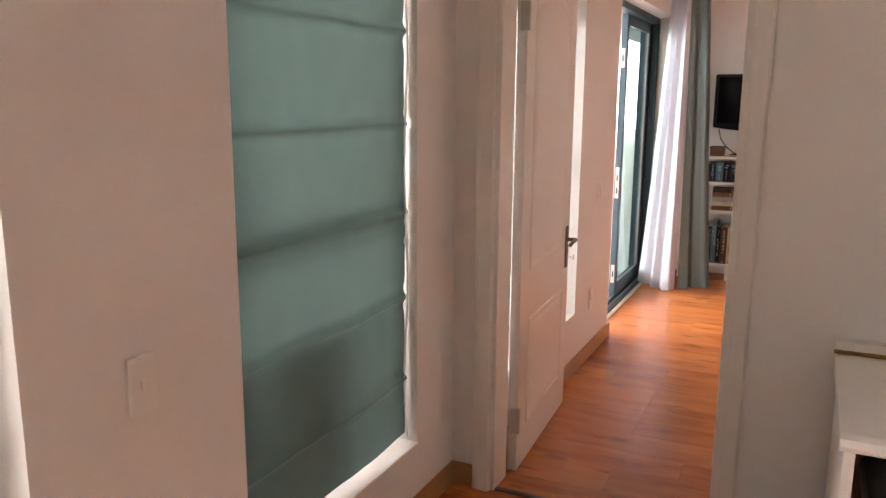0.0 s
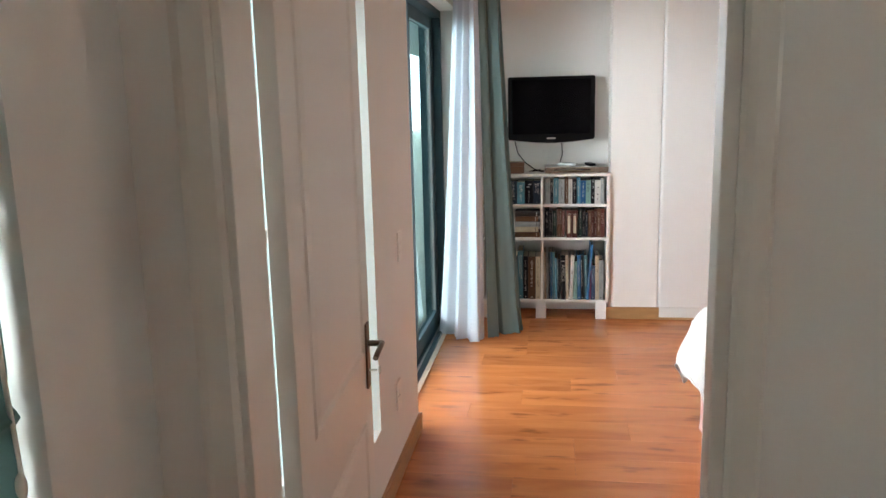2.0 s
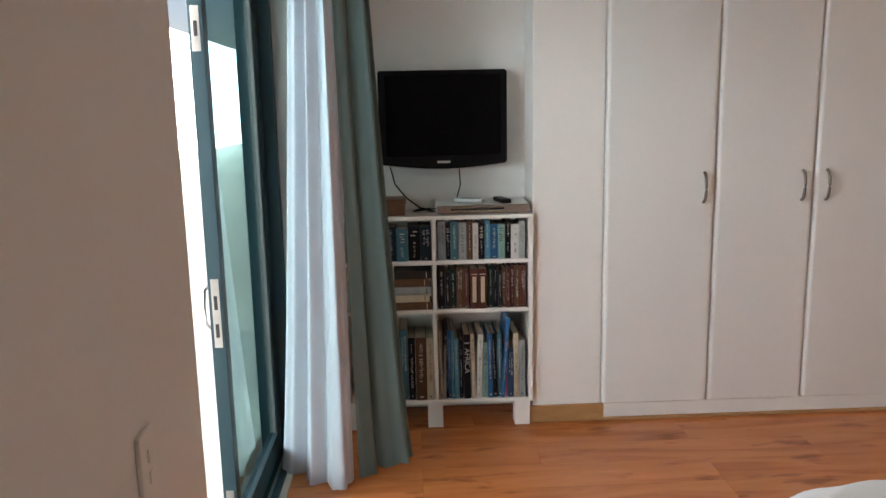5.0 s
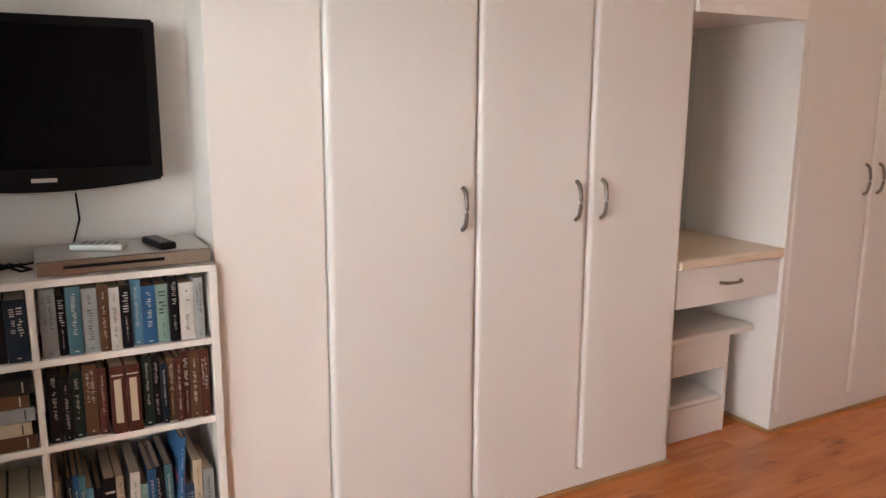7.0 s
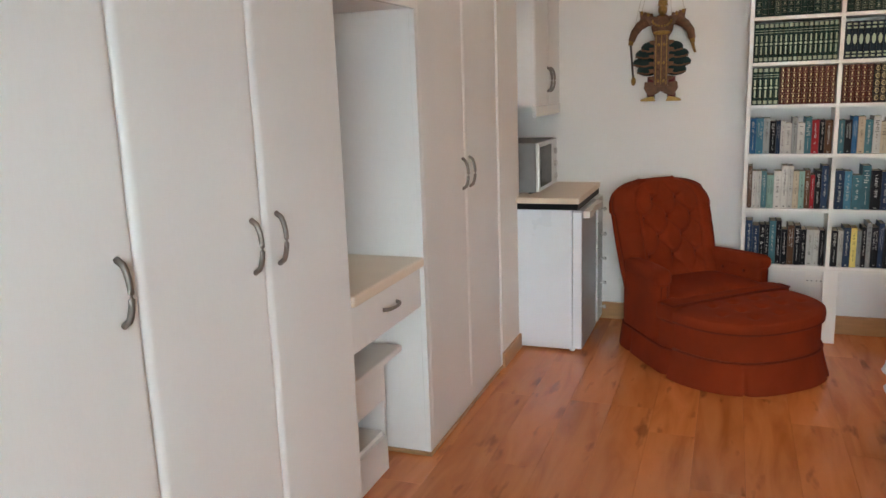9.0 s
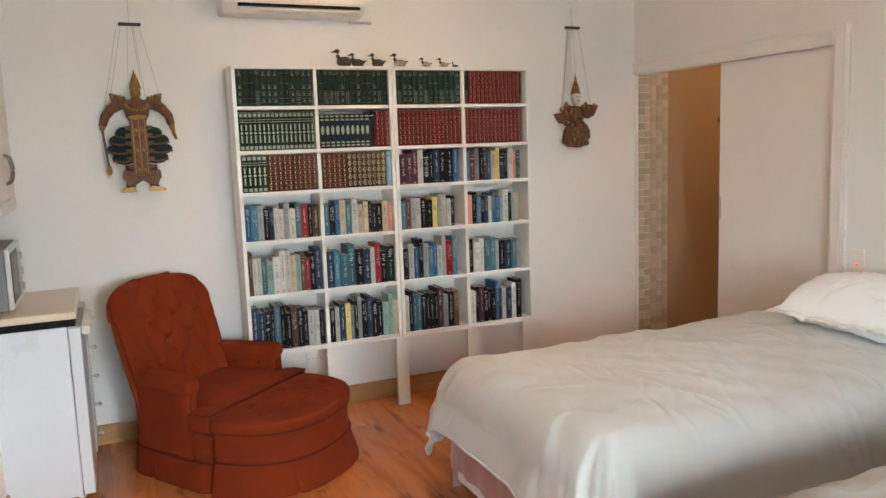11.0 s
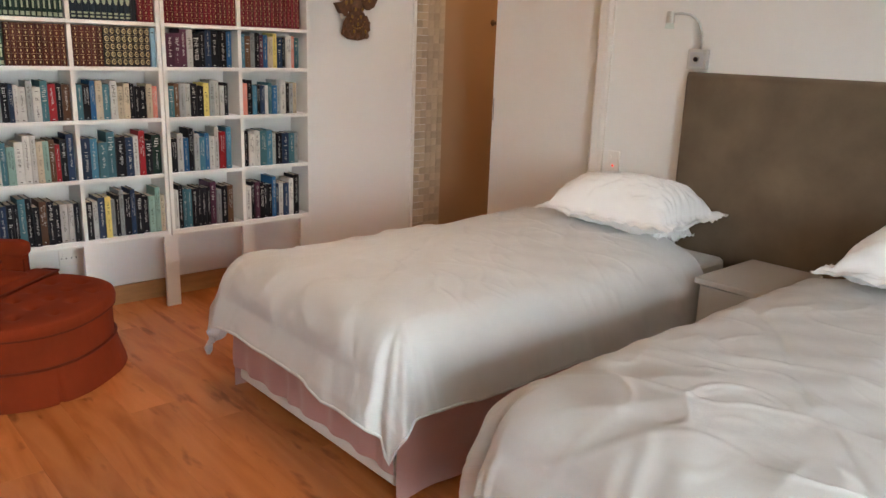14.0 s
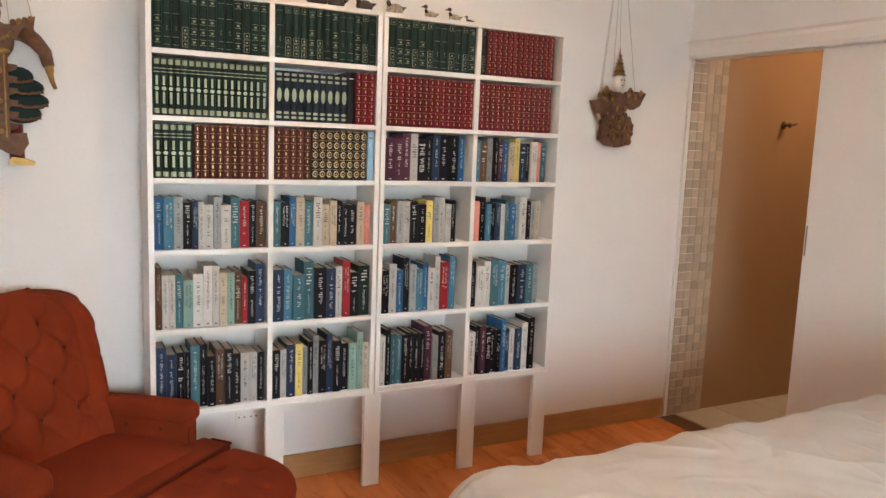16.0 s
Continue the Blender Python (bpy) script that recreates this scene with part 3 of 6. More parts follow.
part("floor_track", box(-1.15, 4.9005, 0.0, -1.01, 6.5745, 0.02, 0.003), M_TEALFR, pd)
for x in (-1.12, -1.085, -1.04):
    part("rail", box(x - 0.004, 4.902, 0.0205, x + 0.004, 6.573, 0.032), M_STEEL, pd)
leaf = part("door_leaf", box(-1.105, 5.735, 0.034, -1.06, 5.785, 2.012, 0.003), M_TEALFR, pd)
part("stile", box(-1.105, 6.505, 0.034, -1.06, 6.574, 2.012, 0.003), M_TEALFR, leaf)
part("top_rail", box(-1.105, 5.7855, 1.94, -1.06, 6.5045, 2.012, 0.003), M_TEALFR, leaf)
part("bottom_rail", box(-1.105, 5.7855, 0.034, -1.06, 6.5045, 0.13, 0.003), M_TEALFR, leaf)
part("gasket", box(-1.094, 5.7856, 0.131, -1.068, 5.797, 1.939), M_GASKET, leaf)
part("gasket", box(-1.094, 6.494, 0.131, -1.068, 6.5044, 1.939), M_GASKET, leaf)
p = part("pane", box(-1.083, 5.797, 0.131, -1.079, 6.494, 1.939), glass("patio_glass", (0.44, 0.58, 0.58)), leaf)
p.visible_shadow = False
for z, h in ((0.86, 0.22), (1.72, 0.13), (0.20, 0.13)):
    lk = part("lock_plate", box(-1.095, 5.7325, z - h / 2, -1.070, 5.7348, z + h / 2, 0.0008), M_STEEL, leaf, "steel lock plate on the door edge")
    for dz in ((-0.055, 0.035) if h > 0.2 else (0.0,)):
        part("slot", box(-1.088, 5.7315, z + dz - 0.022, -1.077, 5.7324, z + dz + 0.022), M_DARKHOLE, lk)
hb = bmesh.new()
tube([(-1.104, 5.76, 0.80), (-1.122, 5.758, 0.82), (-1.126, 5.757, 0.88), (-1.122, 5.758, 0.93), (-1.104, 5.76, 0.95)], 0.006, hb)
part("pull_handle", hb, M_STEEL, leaf)
tagged(part("threshold_strip", box(-1.009, 4.872, 0.001, -0.982, 6.61, 0.010, 0.003), M_COUNTER), "pale threshold strip along the patio door", "threshold", kind="structure")


def drape(name, label, mat, foot, head, folds, amp, z0, z1, n=150, seed=0):
    """Hanging cloth between a foot line and a shorter head line, each of plan points, with soft folds."""
    def along(line, u):
        s = [0.0]
        for a, b in zip(line, line[1:]):
            s.append(s[-1] + (Vector(b) - Vector(a)).length)
        d = u * s[-1]
        for i in range(len(line) - 1):
            if d <= s[i + 1] or i == len(line) - 2:
                k = (d - s[i]) / (s[i + 1] - s[i])
                a, b = Vector(line[i]), Vector(line[i + 1])
                t = (b - a).normalized()
                return a.lerp(b, k), Vector((t.y, -t.x))
    def fn(u, v):
        z = z0 + (z1 - z0) * v
        p, q = along(foot, u), along(head, u)
        c, nrm = p[0].lerp(q[0], v ** 0.8), p[1].lerp(q[1], v)
        ph = u * folds * 2 * math.pi + 1.6 * noise.noise((u * 3, v * 0.7, seed))
        w = amp * (0.75 + 0.5 * noise.noise((u * 5, seed, 2))) * (1.0 - 0.3 * v)
        o = nrm * (w * math.sin(ph) + 0.3 * w * math.sin(2.3 * ph + 1))
        return (c.x + o.x, c.y + o.y, z + 0.012 * (1 - v) * noise.noise((u * 9, seed, 7)))
    t = thing(name, label, "curtain")
    bm = sheet(fn, n, 26)
    part("cloth", bm, mat, t)
    return t


drape("sheer_curtain", "white sheer voile curtain bunched beside the patio door", M_SHEER,
      [(-1.03, 6.40), (-0.92, 6.32), (-0.81, 6.22), (-0.715, 6.27)], [(-0.885, 6.44), (-0.80, 6.40), (-0.74, 6.38)], 2.8, 0.034, 0.006, 2.42, seed=1)
drape("curtain", "teal full-length curtain drawn to the side of the patio door", M_TEAL,
      [(-0.71, 6.31), (-0.60, 6.40), (-0.48, 6.47)], [(-0.755, 6.39), (-0.68, 6.42), (-0.63, 6.44)], 1.7, 0.030, 0.004, 2.42, seed=4)
# Added lamp, out of view: gives the bedroom its warm light from above.
cl = thing("unseen_ceiling_lamp", "unseen ceiling lamp added for the warm light from above", "ceiling lamp", (3.1, 4.85, CEIL))
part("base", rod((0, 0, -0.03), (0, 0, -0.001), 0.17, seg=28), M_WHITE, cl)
part("shade", ball((0, 0, -0.03), (0.155, 0.155, 0.095), seg=24), glow("added_warm_glow", (1.0, 0.68, 0.38), 25.0), cl, "glowing opal shade of an unseen lamp")
rail = thing("curtain_rail", "white curtain rail above the patio door", "curtain rail")
part("track", box(-0.86, 4.8, 2.425, -0.62, 6.95, 2.45, 0.003), M_WHITE, rail)
for y in (4.9, 5.8, 6.8):
    part("bracket", box(XW, y - 0.015, 2.43, -0.861, y + 0.015, 2.46), M_WHITE, rail)


# ---- wardrobes and dressing table ----
def bow_handle(parent, x, y, z, length=0.135, vertical=True, mat=None):
    bm = bmesh.new()
    pts = []
    for k in range(13):
        a = k / 12
        off = -0.028 * math.sin(math.pi * a) ** 0.4
        s = (a - 0.5) * length
        pts.append((x, y + off, z + s) if vertical else (x + s, y + off, z))
    tube(pts, lambda q: 0.0064 + 0.002 * abs(q - 0.5), bm, seg=8)
    return part("handle", bm, mat or M_PEWTER, parent, "curved pewter-coloured metal handle")


def panel_door(parent, x0, x1, y, z0, z1, handle=None, hz=1.10):
    """A flat door whose long edges roll back in a soft quarter round."""
    a, b = x0 + 0.002, x1 - 0.002
    left = [(a + 0.021 * (1 - math.sin(k * math.pi / 16)), y + 0.015 * (1 - math.cos(k * math.pi / 16))) for k in range(9)]
    right = [(b - 0.021 * (1 - math.sin(k * math.pi / 16)), y + 0.015 * (1 - math.cos(k * math.pi / 16))) for k in range(8, -1, -1)]
    d = part("door", prism(left + [(a, y + 0.021), (b, y + 0.021)] + right, z0, z1, "z"), M_CAB, parent)
    if handle is not None:
        bow_handle(d, handle, y, hz)
    return d


YD = 6.806
wd = thing("wardrobe", "white built-in wardrobe with three tall doors", "wardrobe", group="built-in wardrobes")
part("carcass", box(0.406, YD + 0.022, 0.0, 1.826, 7.395, CEIL - 0.004), M_CAB, wd)
part("plinth", box(0.406, YD + 0.006, 0.0, 1.826, YD + 0.0215, 0.083), M_CAB, wd)
part("plinth_strip", box(0.406, YD - 0.008, 0.001, 1.836, YD + 0.0055, 0.017, 0.004), M_SKIRT, wd, "oak quarter-round strip")
for x0, x1, h in ((0.406, 0.914, 0.858), (0.914, 1.370, 1.311), (1.370, 1.826, 1.424)):
    panel_door(wd, x0, x1, YD, 0.087, CEIL - 0.02, h)
wd2 = thing("wardrobe", "white built-in wardrobe with two tall doors", "wardrobe", group="built-in wardrobes")
part("carcass", box(2.432, YD + 0.022, 0.0, 3.486, 7.395, CEIL - 0.004), M_CAB, wd2)
part("side_panel", box(2.432, YD, 0.0, 2.458, YD + 0.0215, CEIL - 0.004), M_CAB, wd2)
part("plinth", box(2.4585, YD + 0.006, 0.0, 3.486, YD + 0.0215, 0.083), M_CAB, wd2)
part("plinth_strip", box(2.42, YD - 0.008, 0.001, 3.486, YD - 0.0005, 0.017, 0.004), M_SKIRT, wd2, "oak quarter-round strip")
part("plinth_strip", box(2.418, YD - 0.008, 0.001, 2.4315, 7.3, 0.017, 0.004), M_SKIRT, wd2, "oak quarter-round strip")
for x0, x1, h in ((2.459, 2.974, 2.925), (2.974, 3.485, 3.022)):
    panel_door(wd2, x0, x1, YD, 0.087, CEIL - 0.02, h)

dt = thing("dressing_table", "white built-in dressing table with one drawer", "dressing table")
part("worktop", box(1.829, YD - 0.004, 0.795, 2.4295, 7.36, 0.833, 0.010, seg=3), M_COUNTER, dt, "cream laminate worktop")
dr = part("drawer", box(1.834, YD + 0.014, 0.635, 2.426, 7.30, 0.792, 0.003), M_CAB, dt)
bow_handle(dr, 2.13, YD + 0.014, 0.72, 0.12, False)
part("pelmet", box(1.829, YD + 0.01, 1.76, 2.4295, 7.36, 1.79, 0.003), M_CAB, dt)
part("pelmet_front", box(1.829, YD - 0.012, 1.755, 2.4295, YD + 0.009, 1.835, 0.006), M_CABEDGE, dt)
part("top_cupboard", box(1.829, YD + 0.02, 1.7905, 2.4295, 7.36, CEIL - 0.004), M_CAB, dt)
for x0, x1, h in ((1.831, 2.129, 2.095), (2.129, 2.428, 2.163)):
    panel_door(dt, x0, x1, YD, 1.837, CEIL - 0.02, h, 1.96)
part("back_panel", box(1.829, 7.361, 0.0, 2.4295, 7.395, 1.79), M_CAB, dt)
part("mirror", box(1.86, 7.352, 0.862, 2.42, 7.3605, 1.73), M_MIRROR, dt, "frameless wall mirror")
part("lamp_strip", box(2.02, 7.30, 1.738, 2.24, 7.345, 1.759, 0.004), M_BRONZE, dt, "dark strip lamp under the pelmet")

st = thing("stool_cabinet", "white open bedside stool pushed under the dressing table", "stool")
part("top", box(1.87, 6.90, 0.452, 2.40, 7.30, 0.478, 0.006), M_CAB, st)
part("side_panel", box(1.93, 6.93, 0.0, 1.95, 7.28, 0.4515), M_CAB, st)
part("side_panel", box(2.265, 6.93, 0.0, 2.285, 7.28, 0.4515), M_CAB, st)
part("drawer_front", box(1.9505, 6.925, 0.30, 2.2645, 6.945, 0.4505, 0.002), M_CAB, st)
part("shelf", box(1.9505, 6.94, 0.15, 2.2645, 7.27, 0.168), M_CAB, st)
part("lower_front", box(1.9505, 6.925, 0.005, 2.2645, 6.945, 0.1495, 0.002), M_CAB, st)
part("back_panel", box(1.9505, 7.26, 0.169, 2.2645, 7.278, 0.45), M_CAB, st)

# ---- fridge corner ----
fg = thing("fridge", "white under-counter fridge with a grey door", "fridge", (3.825, 6.44, 0.0))
part("body", box(0, 0.055, 0.012, 0.475, 0.56, 0.802, 0.008), M_FRIDGE, fg)
fd = part("door", box(0, 0.0, 0.016, 0.475, 0.05, 0.80, 0.010, seg=3), M_FRIDGEF, fg, "grey fridge door")
part("edge_trim", box(-0.001, 0.004, 0.022, 0.012, 0.0515, 0.79, 0.003), M_FRIDGE, fd)
hbm = bmesh.new()
prism([(0.02, -0.002), (0.46, -0.002), (0.45, -0.035), (0.36, -0.042), (0.28, -0.028), (0.20, -0.028), (0.12, -0.042), (0.03, -0.035)], 0.757, 0.794, "z", hbm)
part("handle", hbm, M_PLASTIC, fd, "cream moulded top handle")
for x, y in ((0.03, 0.06), (0.44, 0.06), (0.03, 0.5), (0.44, 0.5)):
    part("foot", rod((x, y, 0.0), (x, y, 0.0115), 0.016), M_PLASTIC, fg)
ct = thing("kitchen_counter", "cream counter top above the fridge", "counter")
part("worktop", box(3.80, 6.452, 0.838, 4.519, 7.395, 0.872, 0.008, seg=3), M_COUNTER, ct, "cream laminate top")
# Black strip stands in for the shaded gap below the worktop.
part("support_rail", box(3.822, 6.462, 0.8025, 4.516, 7.3, 0.8375), M_BLACK, ct)
du = thing("drawer_unit", "narrow white drawer unit with small round knobs", "drawer unit")
part("carcass", box(4.325, 6.455, 0.0, 4.504, 7.39, 0.802), M_CAB, du)
for k in range(5):
    d = part("drawer", box(4.327, 6.435, 0.03 + 0.154 * k, 4.502, 6.4545, 0.180 + 0.154 * k, 0.003), M_CAB, du)
    b = rod((4.414, 6.435, 0.105 + 0.154 * k), (4.414, 6.412, 0.105 + 0.154 * k), 0.006)
    ball((4.414, 6.408, 0.105 + 0.154 * k), 0.012, b)
    part("knob", b, M_STEEL, d, "round metal knob")
mw = thing("microwave", "silver microwave oven standing on the counter", "microwave", (3.93, 6.70, 0.872))
part("body", box(0, 0.02, 0.008, 0.47, 0.38, 0.285, 0.006), M_GASKET, mw)
md = part("door", box(0.0, 0.0, 0.012, 0.34, 0.0195, 0.282, 0.005), M_SILVER, mw)
part("window", box(0.03, -0.003, 0.035, 0.31, -0.0002, 0.26, 0.001), M_SCREEN, md, "dark tinted oven window")
part("control_panel", box(0.342, 0.0, 0.012, 0.47, 0.0195, 0.282, 0.005), M_SILVER, mw)
for k in range(3):
    part("button", rod((0.405, 0.0, 0.06 + 0.075 * k), (0.405, -0.014, 0.06 + 0.075 * k), 0.018), M_STEEL, mw)
for x, y in ((0.04, 0.06), (0.43, 0.06), (0.04, 0.34), (0.43, 0.34)):
    part("foot", rod((x, y, 0.0), (x, y, 0.0078), 0.014), M_BLACK, mw)
cable = tube([(4.41, 6.98, 0.879), (4.45, 6.93, 0.877), (4.48, 6.98, 0.878), (4.485, 7.2, 0.877), (4.46, 7.36, 0.9), (4.44, 7.393, 0.98)], 0.004)
tagged(part("power_cable", cable, M_BLACK), "black power cable behind the microwave", "cable")
wc = thing("wall_cupboard", "white two-door wall cupboard above the microwave", "cupboard")
part("carcass", box(3.876, 6.722, 1.36, 4.516, 7.395, CEIL - 0.004), M_CAB, wc)
part("bottom_rail", box(3.876, 6.70, 1.30, 4.516, 6.72, 1.358, 0.004), M_CAB, wc)
for x0, x1, h in ((3.878, 4.197, 4.16), (4.197, 4.514, 4.234)):
    panel_door(wc, x0, x1, 6.702, 1.362, CEIL - 0.02, h, 1.50)


# ---- books ----
BOOK_MESH = {}


def book_meshes(w, d, h, style):
    """Shared meshes of a book with its spine towards local -x: cover, pages and the print on its spine."""
    key = (round(w, 3), round(d, 3), round(h, 3), style)
    if key in BOOK_MESH:
        return BOOK_MESH[key]
    bow = min(0.006, w * 0.25) if style in "ABCDEFH" else 0.0015
    out = []
    n = 6
    arc = [(-bow * math.sin(math.pi * k / n), -w / 2 + w * k / n) for k in range(n + 1)]
    sec = [(d, -w / 2)] + arc + [(d, w / 2), (d, w / 2 - 0.002), (0.004, w / 2 - 0.002), (0.004, -w / 2 + 0.002), (d, -w / 2 + 0.002)]
    bm = prism(sec, 0.0, h, "z")
    out.append(bm)
    out.append(box(0.0045, -w / 2 + 0.0022, 0.003, d - 0.004, w / 2 - 0.0022, h - 0.003))
    pr = bmesh.new()

    def bar(z0, z1, k0=0.0, k1=1.0, lift=0.0006):
        a = [(-bow * math.sin(math.pi * q) - lift, -w / 2 + w * q) for q in [k0 + (k1 - k0) * i / 5 for i in range(6)]]
        lo, hi = [pr.verts.new((x, y, z0)) for x, y in a], [pr.verts.new((x, y, z1)) for x, y in a]
        for i in range(5):
            pr.faces.new((lo[i], hi[i], hi[i + 1], lo[i + 1]))

    def letters(z0, z1, k0, k1):
        """Small unreadable marks in a row up the spine."""
        step = max(0.0042, (k1 - k0) * w * 0.55)
        z = z0 * h
        lr = random.Random(int(z * 1e5) + int(w * 1e5) + int(k0 * 100))
        while z < z1 * h - step * 0.5:
            if lr.random() > 0.16:
                a, b = k0 + (k1 - k0) * lr.choice((0, 0, 0.3)), k1 - (k1 - k0) * lr.choice((0, 0, 0.35))
                bar(z, z + step * lr.uniform(0.25, 0.5), a, b)
            z += step

    def oval(z, rz, k=0.36):
        ang = [i * math.pi / 5 for i in range(10)]
        q = [pr.verts.new((-bow - 0.0007, w * k * math.cos(a), z + rz * math.sin(a))) for a in ang]
        pr.faces.new(q[::-1])

    def ring(z, rz, k):
        pts_ = []
        for s_ in (1.0, 0.62):
            pts_.append([pr.verts.new((-bow * math.sin(math.pi * (0.5 + k * s_ * math.cos(i * math.pi / 6))) - 0.0007, w * k * s_ * math.cos(i * math.pi / 6), z + rz * s_ * math.sin(i * math.pi / 6))) for i in range(12)])
        for i in range(12):
            j = (i + 1) % 12
            pr.faces.new((pts_[0][i], pts_[1][i], pts_[1][j], pts_[0][j]))

    if style == "A":
        for z in (0.09, 0.28, 0.47, 0.83):
            for dz in (0.0, 0.10):
                bar((z + dz) * h, (z + dz) * h + 0.002, 0.14, 0.86)
            oval((z + 0.05) * h, h * 0.022, 0.2)
    elif style == "B":
        for z in (0.03, 0.88):
            bar(z * h, (z + 0.09) * h, 0.12, 0.88)
        bar(0.20 * h, 0.40 * h, 0.32, 0.68), bar(0.52 * h, 0.68 * h, 0.32, 0.68)
        oval(0.46 * h, h * 0.035), bar(0.74 * h, 0.755 * h), bar(0.80 * h, 0.815 * h)
    elif style == "C":
        oval(0.52 * h, h * 0.14, 0.34)
        for z in (0.05, 0.14, 0.80, 0.9):
            bar(z * h, (z + 0.05) * h, 0.15, 0.85)
    elif style == "D":
        for i in range(7):
            z = (0.085 + 0.138 * i) * h
            oval(z, h * 0.034, 0.10 + 0.03 * (i % 2))
            bar(z + h * 0.062, z + h * 0.062 + 0.0012, 0.10, 0.90)
    elif style == "E":
        for i in range(5):
            z = (0.12 + 0.19 * i) * h
            ring(z, h * 0.068, 0.40)
            oval(z, h * 0.016, 0.10)
            bar(z + h * 0.088, z + h * 0.095)
    elif style == "F":
        for i in (0, 1, 2, 6.6):
            z = (0.04 + 0.125 * i) * h
            for z0 in (z, z + h * 0.105):
                bar(z0, z0 + 0.0016, 0.14, 0.86)
            for k0 in (0.14, 0.80):
                bar(z, z + h * 0.105, k0, k0 + 0.06)
            oval(z + h * 0.052, h * 0.020, 0.14)
    elif style == "H":
        for z in (0.06, 0.20, 0.62, 0.90):
            bar(z * h, z * h + 0.0014, 0.12, 0.88)
        letters(0.30, 0.42, 0.40, 0.60)
    elif style == "6":
        letters(0.14, 0.45, 0.36, 0.64), letters(0.58, 0.92, 0.28, 0.70)
    elif style == "1":
        letters(0.20, 0.70, 0.34, 0.68), letters(0.76, 0.92, 0.40, 0.60), bar(0.05 * h, 0.065 * h, 0.42, 0.58)
    elif style == "2":
        letters(0.42, 0.92, 0.20, 0.46), letters(0.48, 0.90, 0.56, 0.78), bar(0.06 * h, 0.075 * h, 0.40, 0.60)
    elif style == "3":
        letters(0.12, 0.52, 0.40, 0.60), letters(0.58, 0.93, 0.26, 0.74)
    elif style == "4":
        bar(0.04 * h, 0.06 * h, 0.35, 0.65), letters(0.30, 0.92, 0.34, 0.66)
    elif style == "5":
        letters(0.10, 0.45, 0.42, 0.58), letters(0.50, 0.93, 0.22, 0.78)
    else:
        bar(0.86 * h, 0.88 * h, 0.1, 0.9)
    out.append(pr)
    BOOK_MESH[key] = []
    for nm, b in zip(("cover", "page_block", "spine_print"), out):
        b.normal_update()
        me = bpy.data.meshes.new(nm)
        b.to_mesh(me)
        b.free()
        BOOK_MESH[key].append(me)
    return BOOK_MESH[key]


COLWORD = {"k": "black", "n": "navy", "b": "blue", "c": "pale blue", "t": "dark teal", "g": "dark green", "m": "mint green", "w": "white", "y": "yellow", "r": "red", "p": "pink",
           "o": "salmon", "u": "dark purple", "d": "brown", "e": "grey", "s": "beige", "R": "dark red", "N": "blue-black", "M": "maroon", "G": "dark green", "D": "dark brown", "l": "light blue"}
PRINT = {"F": M_GILTDULL, "H": M_GILTDULL, "A": M_GILTDULL, "B": M_SILVGILT, "C": M_SILVGILT, "D": M_GILT, "E": M_GILT}
MESHMAT = {}


def book(col, w, d, h, style, m, where, group):
    sets = style in "ABCDEFH"
    label = (f"{COLWORD[col]} leather-bound volume with gilt spine {where}" if sets else f"{COLWORD[col]} covered book standing {where}")
    t = tagged(new("book"), label, "book", group)
    t.empty_display_size = 0.02
    t.matrix_basis = m
    light = BOOKCOL[col][1] > 0.25
    mats = (BOOKM[col], M_PAGES, PRINT.get(style, M_PRINTK if light else M_PRINTW))
    for me, mt, nm in zip(book_meshes(w, d, h, style), mats, ("cover", "page_block", "spine_print")):
        key = (me.name, mt.name)
        if key not in MESHMAT:
            mm = me if not me.materials else me.copy()
            mm.materials.clear()
            mm.materials.append(mt)
            MESHMAT[key] = mm
        o = new(nm, MESHMAT[key])
        o.parent = t
        if nm == "spine_print":
            o["kind"] = "stuff"
    return t


rng = random.Random(5)


def shelf_books(codes, y_left, y_right, z, x_front, hmin, hmax, where, group, fill=1.0, dmin=0.11, dmax=0.14, axis="y", style=None, lean=0.0, titles=()):
    """Books side by side from y_left towards y_right with their spines at x_front (or along x, spines facing -y)."""
    n = len(codes)
    room = abs(y_left - y_right) * fill - 0.004
    if style:
        ws = [1.0] * n
    else:
        ws = [rng.uniform(0.75, 1.3) for _ in codes]
    k = room / sum(ws)
    pos = 0.003
    for idx, (c, w) in enumerate(zip(codes, ws)):
        w = round(w * k * 100 / 0.2) * 0.2 / 100 if not style else w * k
        w = max(0.008, w)
        st = style or rng.choice("1234512464")
        if style == "A":
            st = rng.choice("AFFHH")
        if style and c in "kcl":
            st = "0"
        h = rng.choice([hmin, (hmin + hmax) / 2, hmax, hmin * 0.6 + hmax * 0.4]) if not style else hmax
        d = round(rng.uniform(dmin, dmax), 2)
        set_in = 0.0 if style else rng.uniform(0.0, 0.015)
        c0 = pos + w / 2
        if axis == "y":
            m = Matrix.Translation((x_front + set_in, y_left - c0, z)) @ Matrix.Rotation(rng.uniform(-lean, lean), 4, "X")
        else:
            m = Matrix.Translation((y_left + c0, x_front + set_in, z)) @ Matrix.Rotation(radians(90), 4, "Z") @ Matrix.Rotation(rng.uniform(-lean, lean), 4, "X")
        named = dict(titles).get(idx)
        if named:
            st = "0"
        bk = book(c, w - 0.0012, d, round(h, 3), st, m, where, group)
        if named:
            writing(named, min(w * 0.85, h * 1.15 / len(named)), Matrix.Translation((-0.0025, 0.0, h * 0.56)) @ Matrix(((0, 0, -1, 0), (0, -1, 0, 0), (-1, 0, 0, 0), (0, 0, 0, 1))), M_PRINTW, bk)
        pos += w


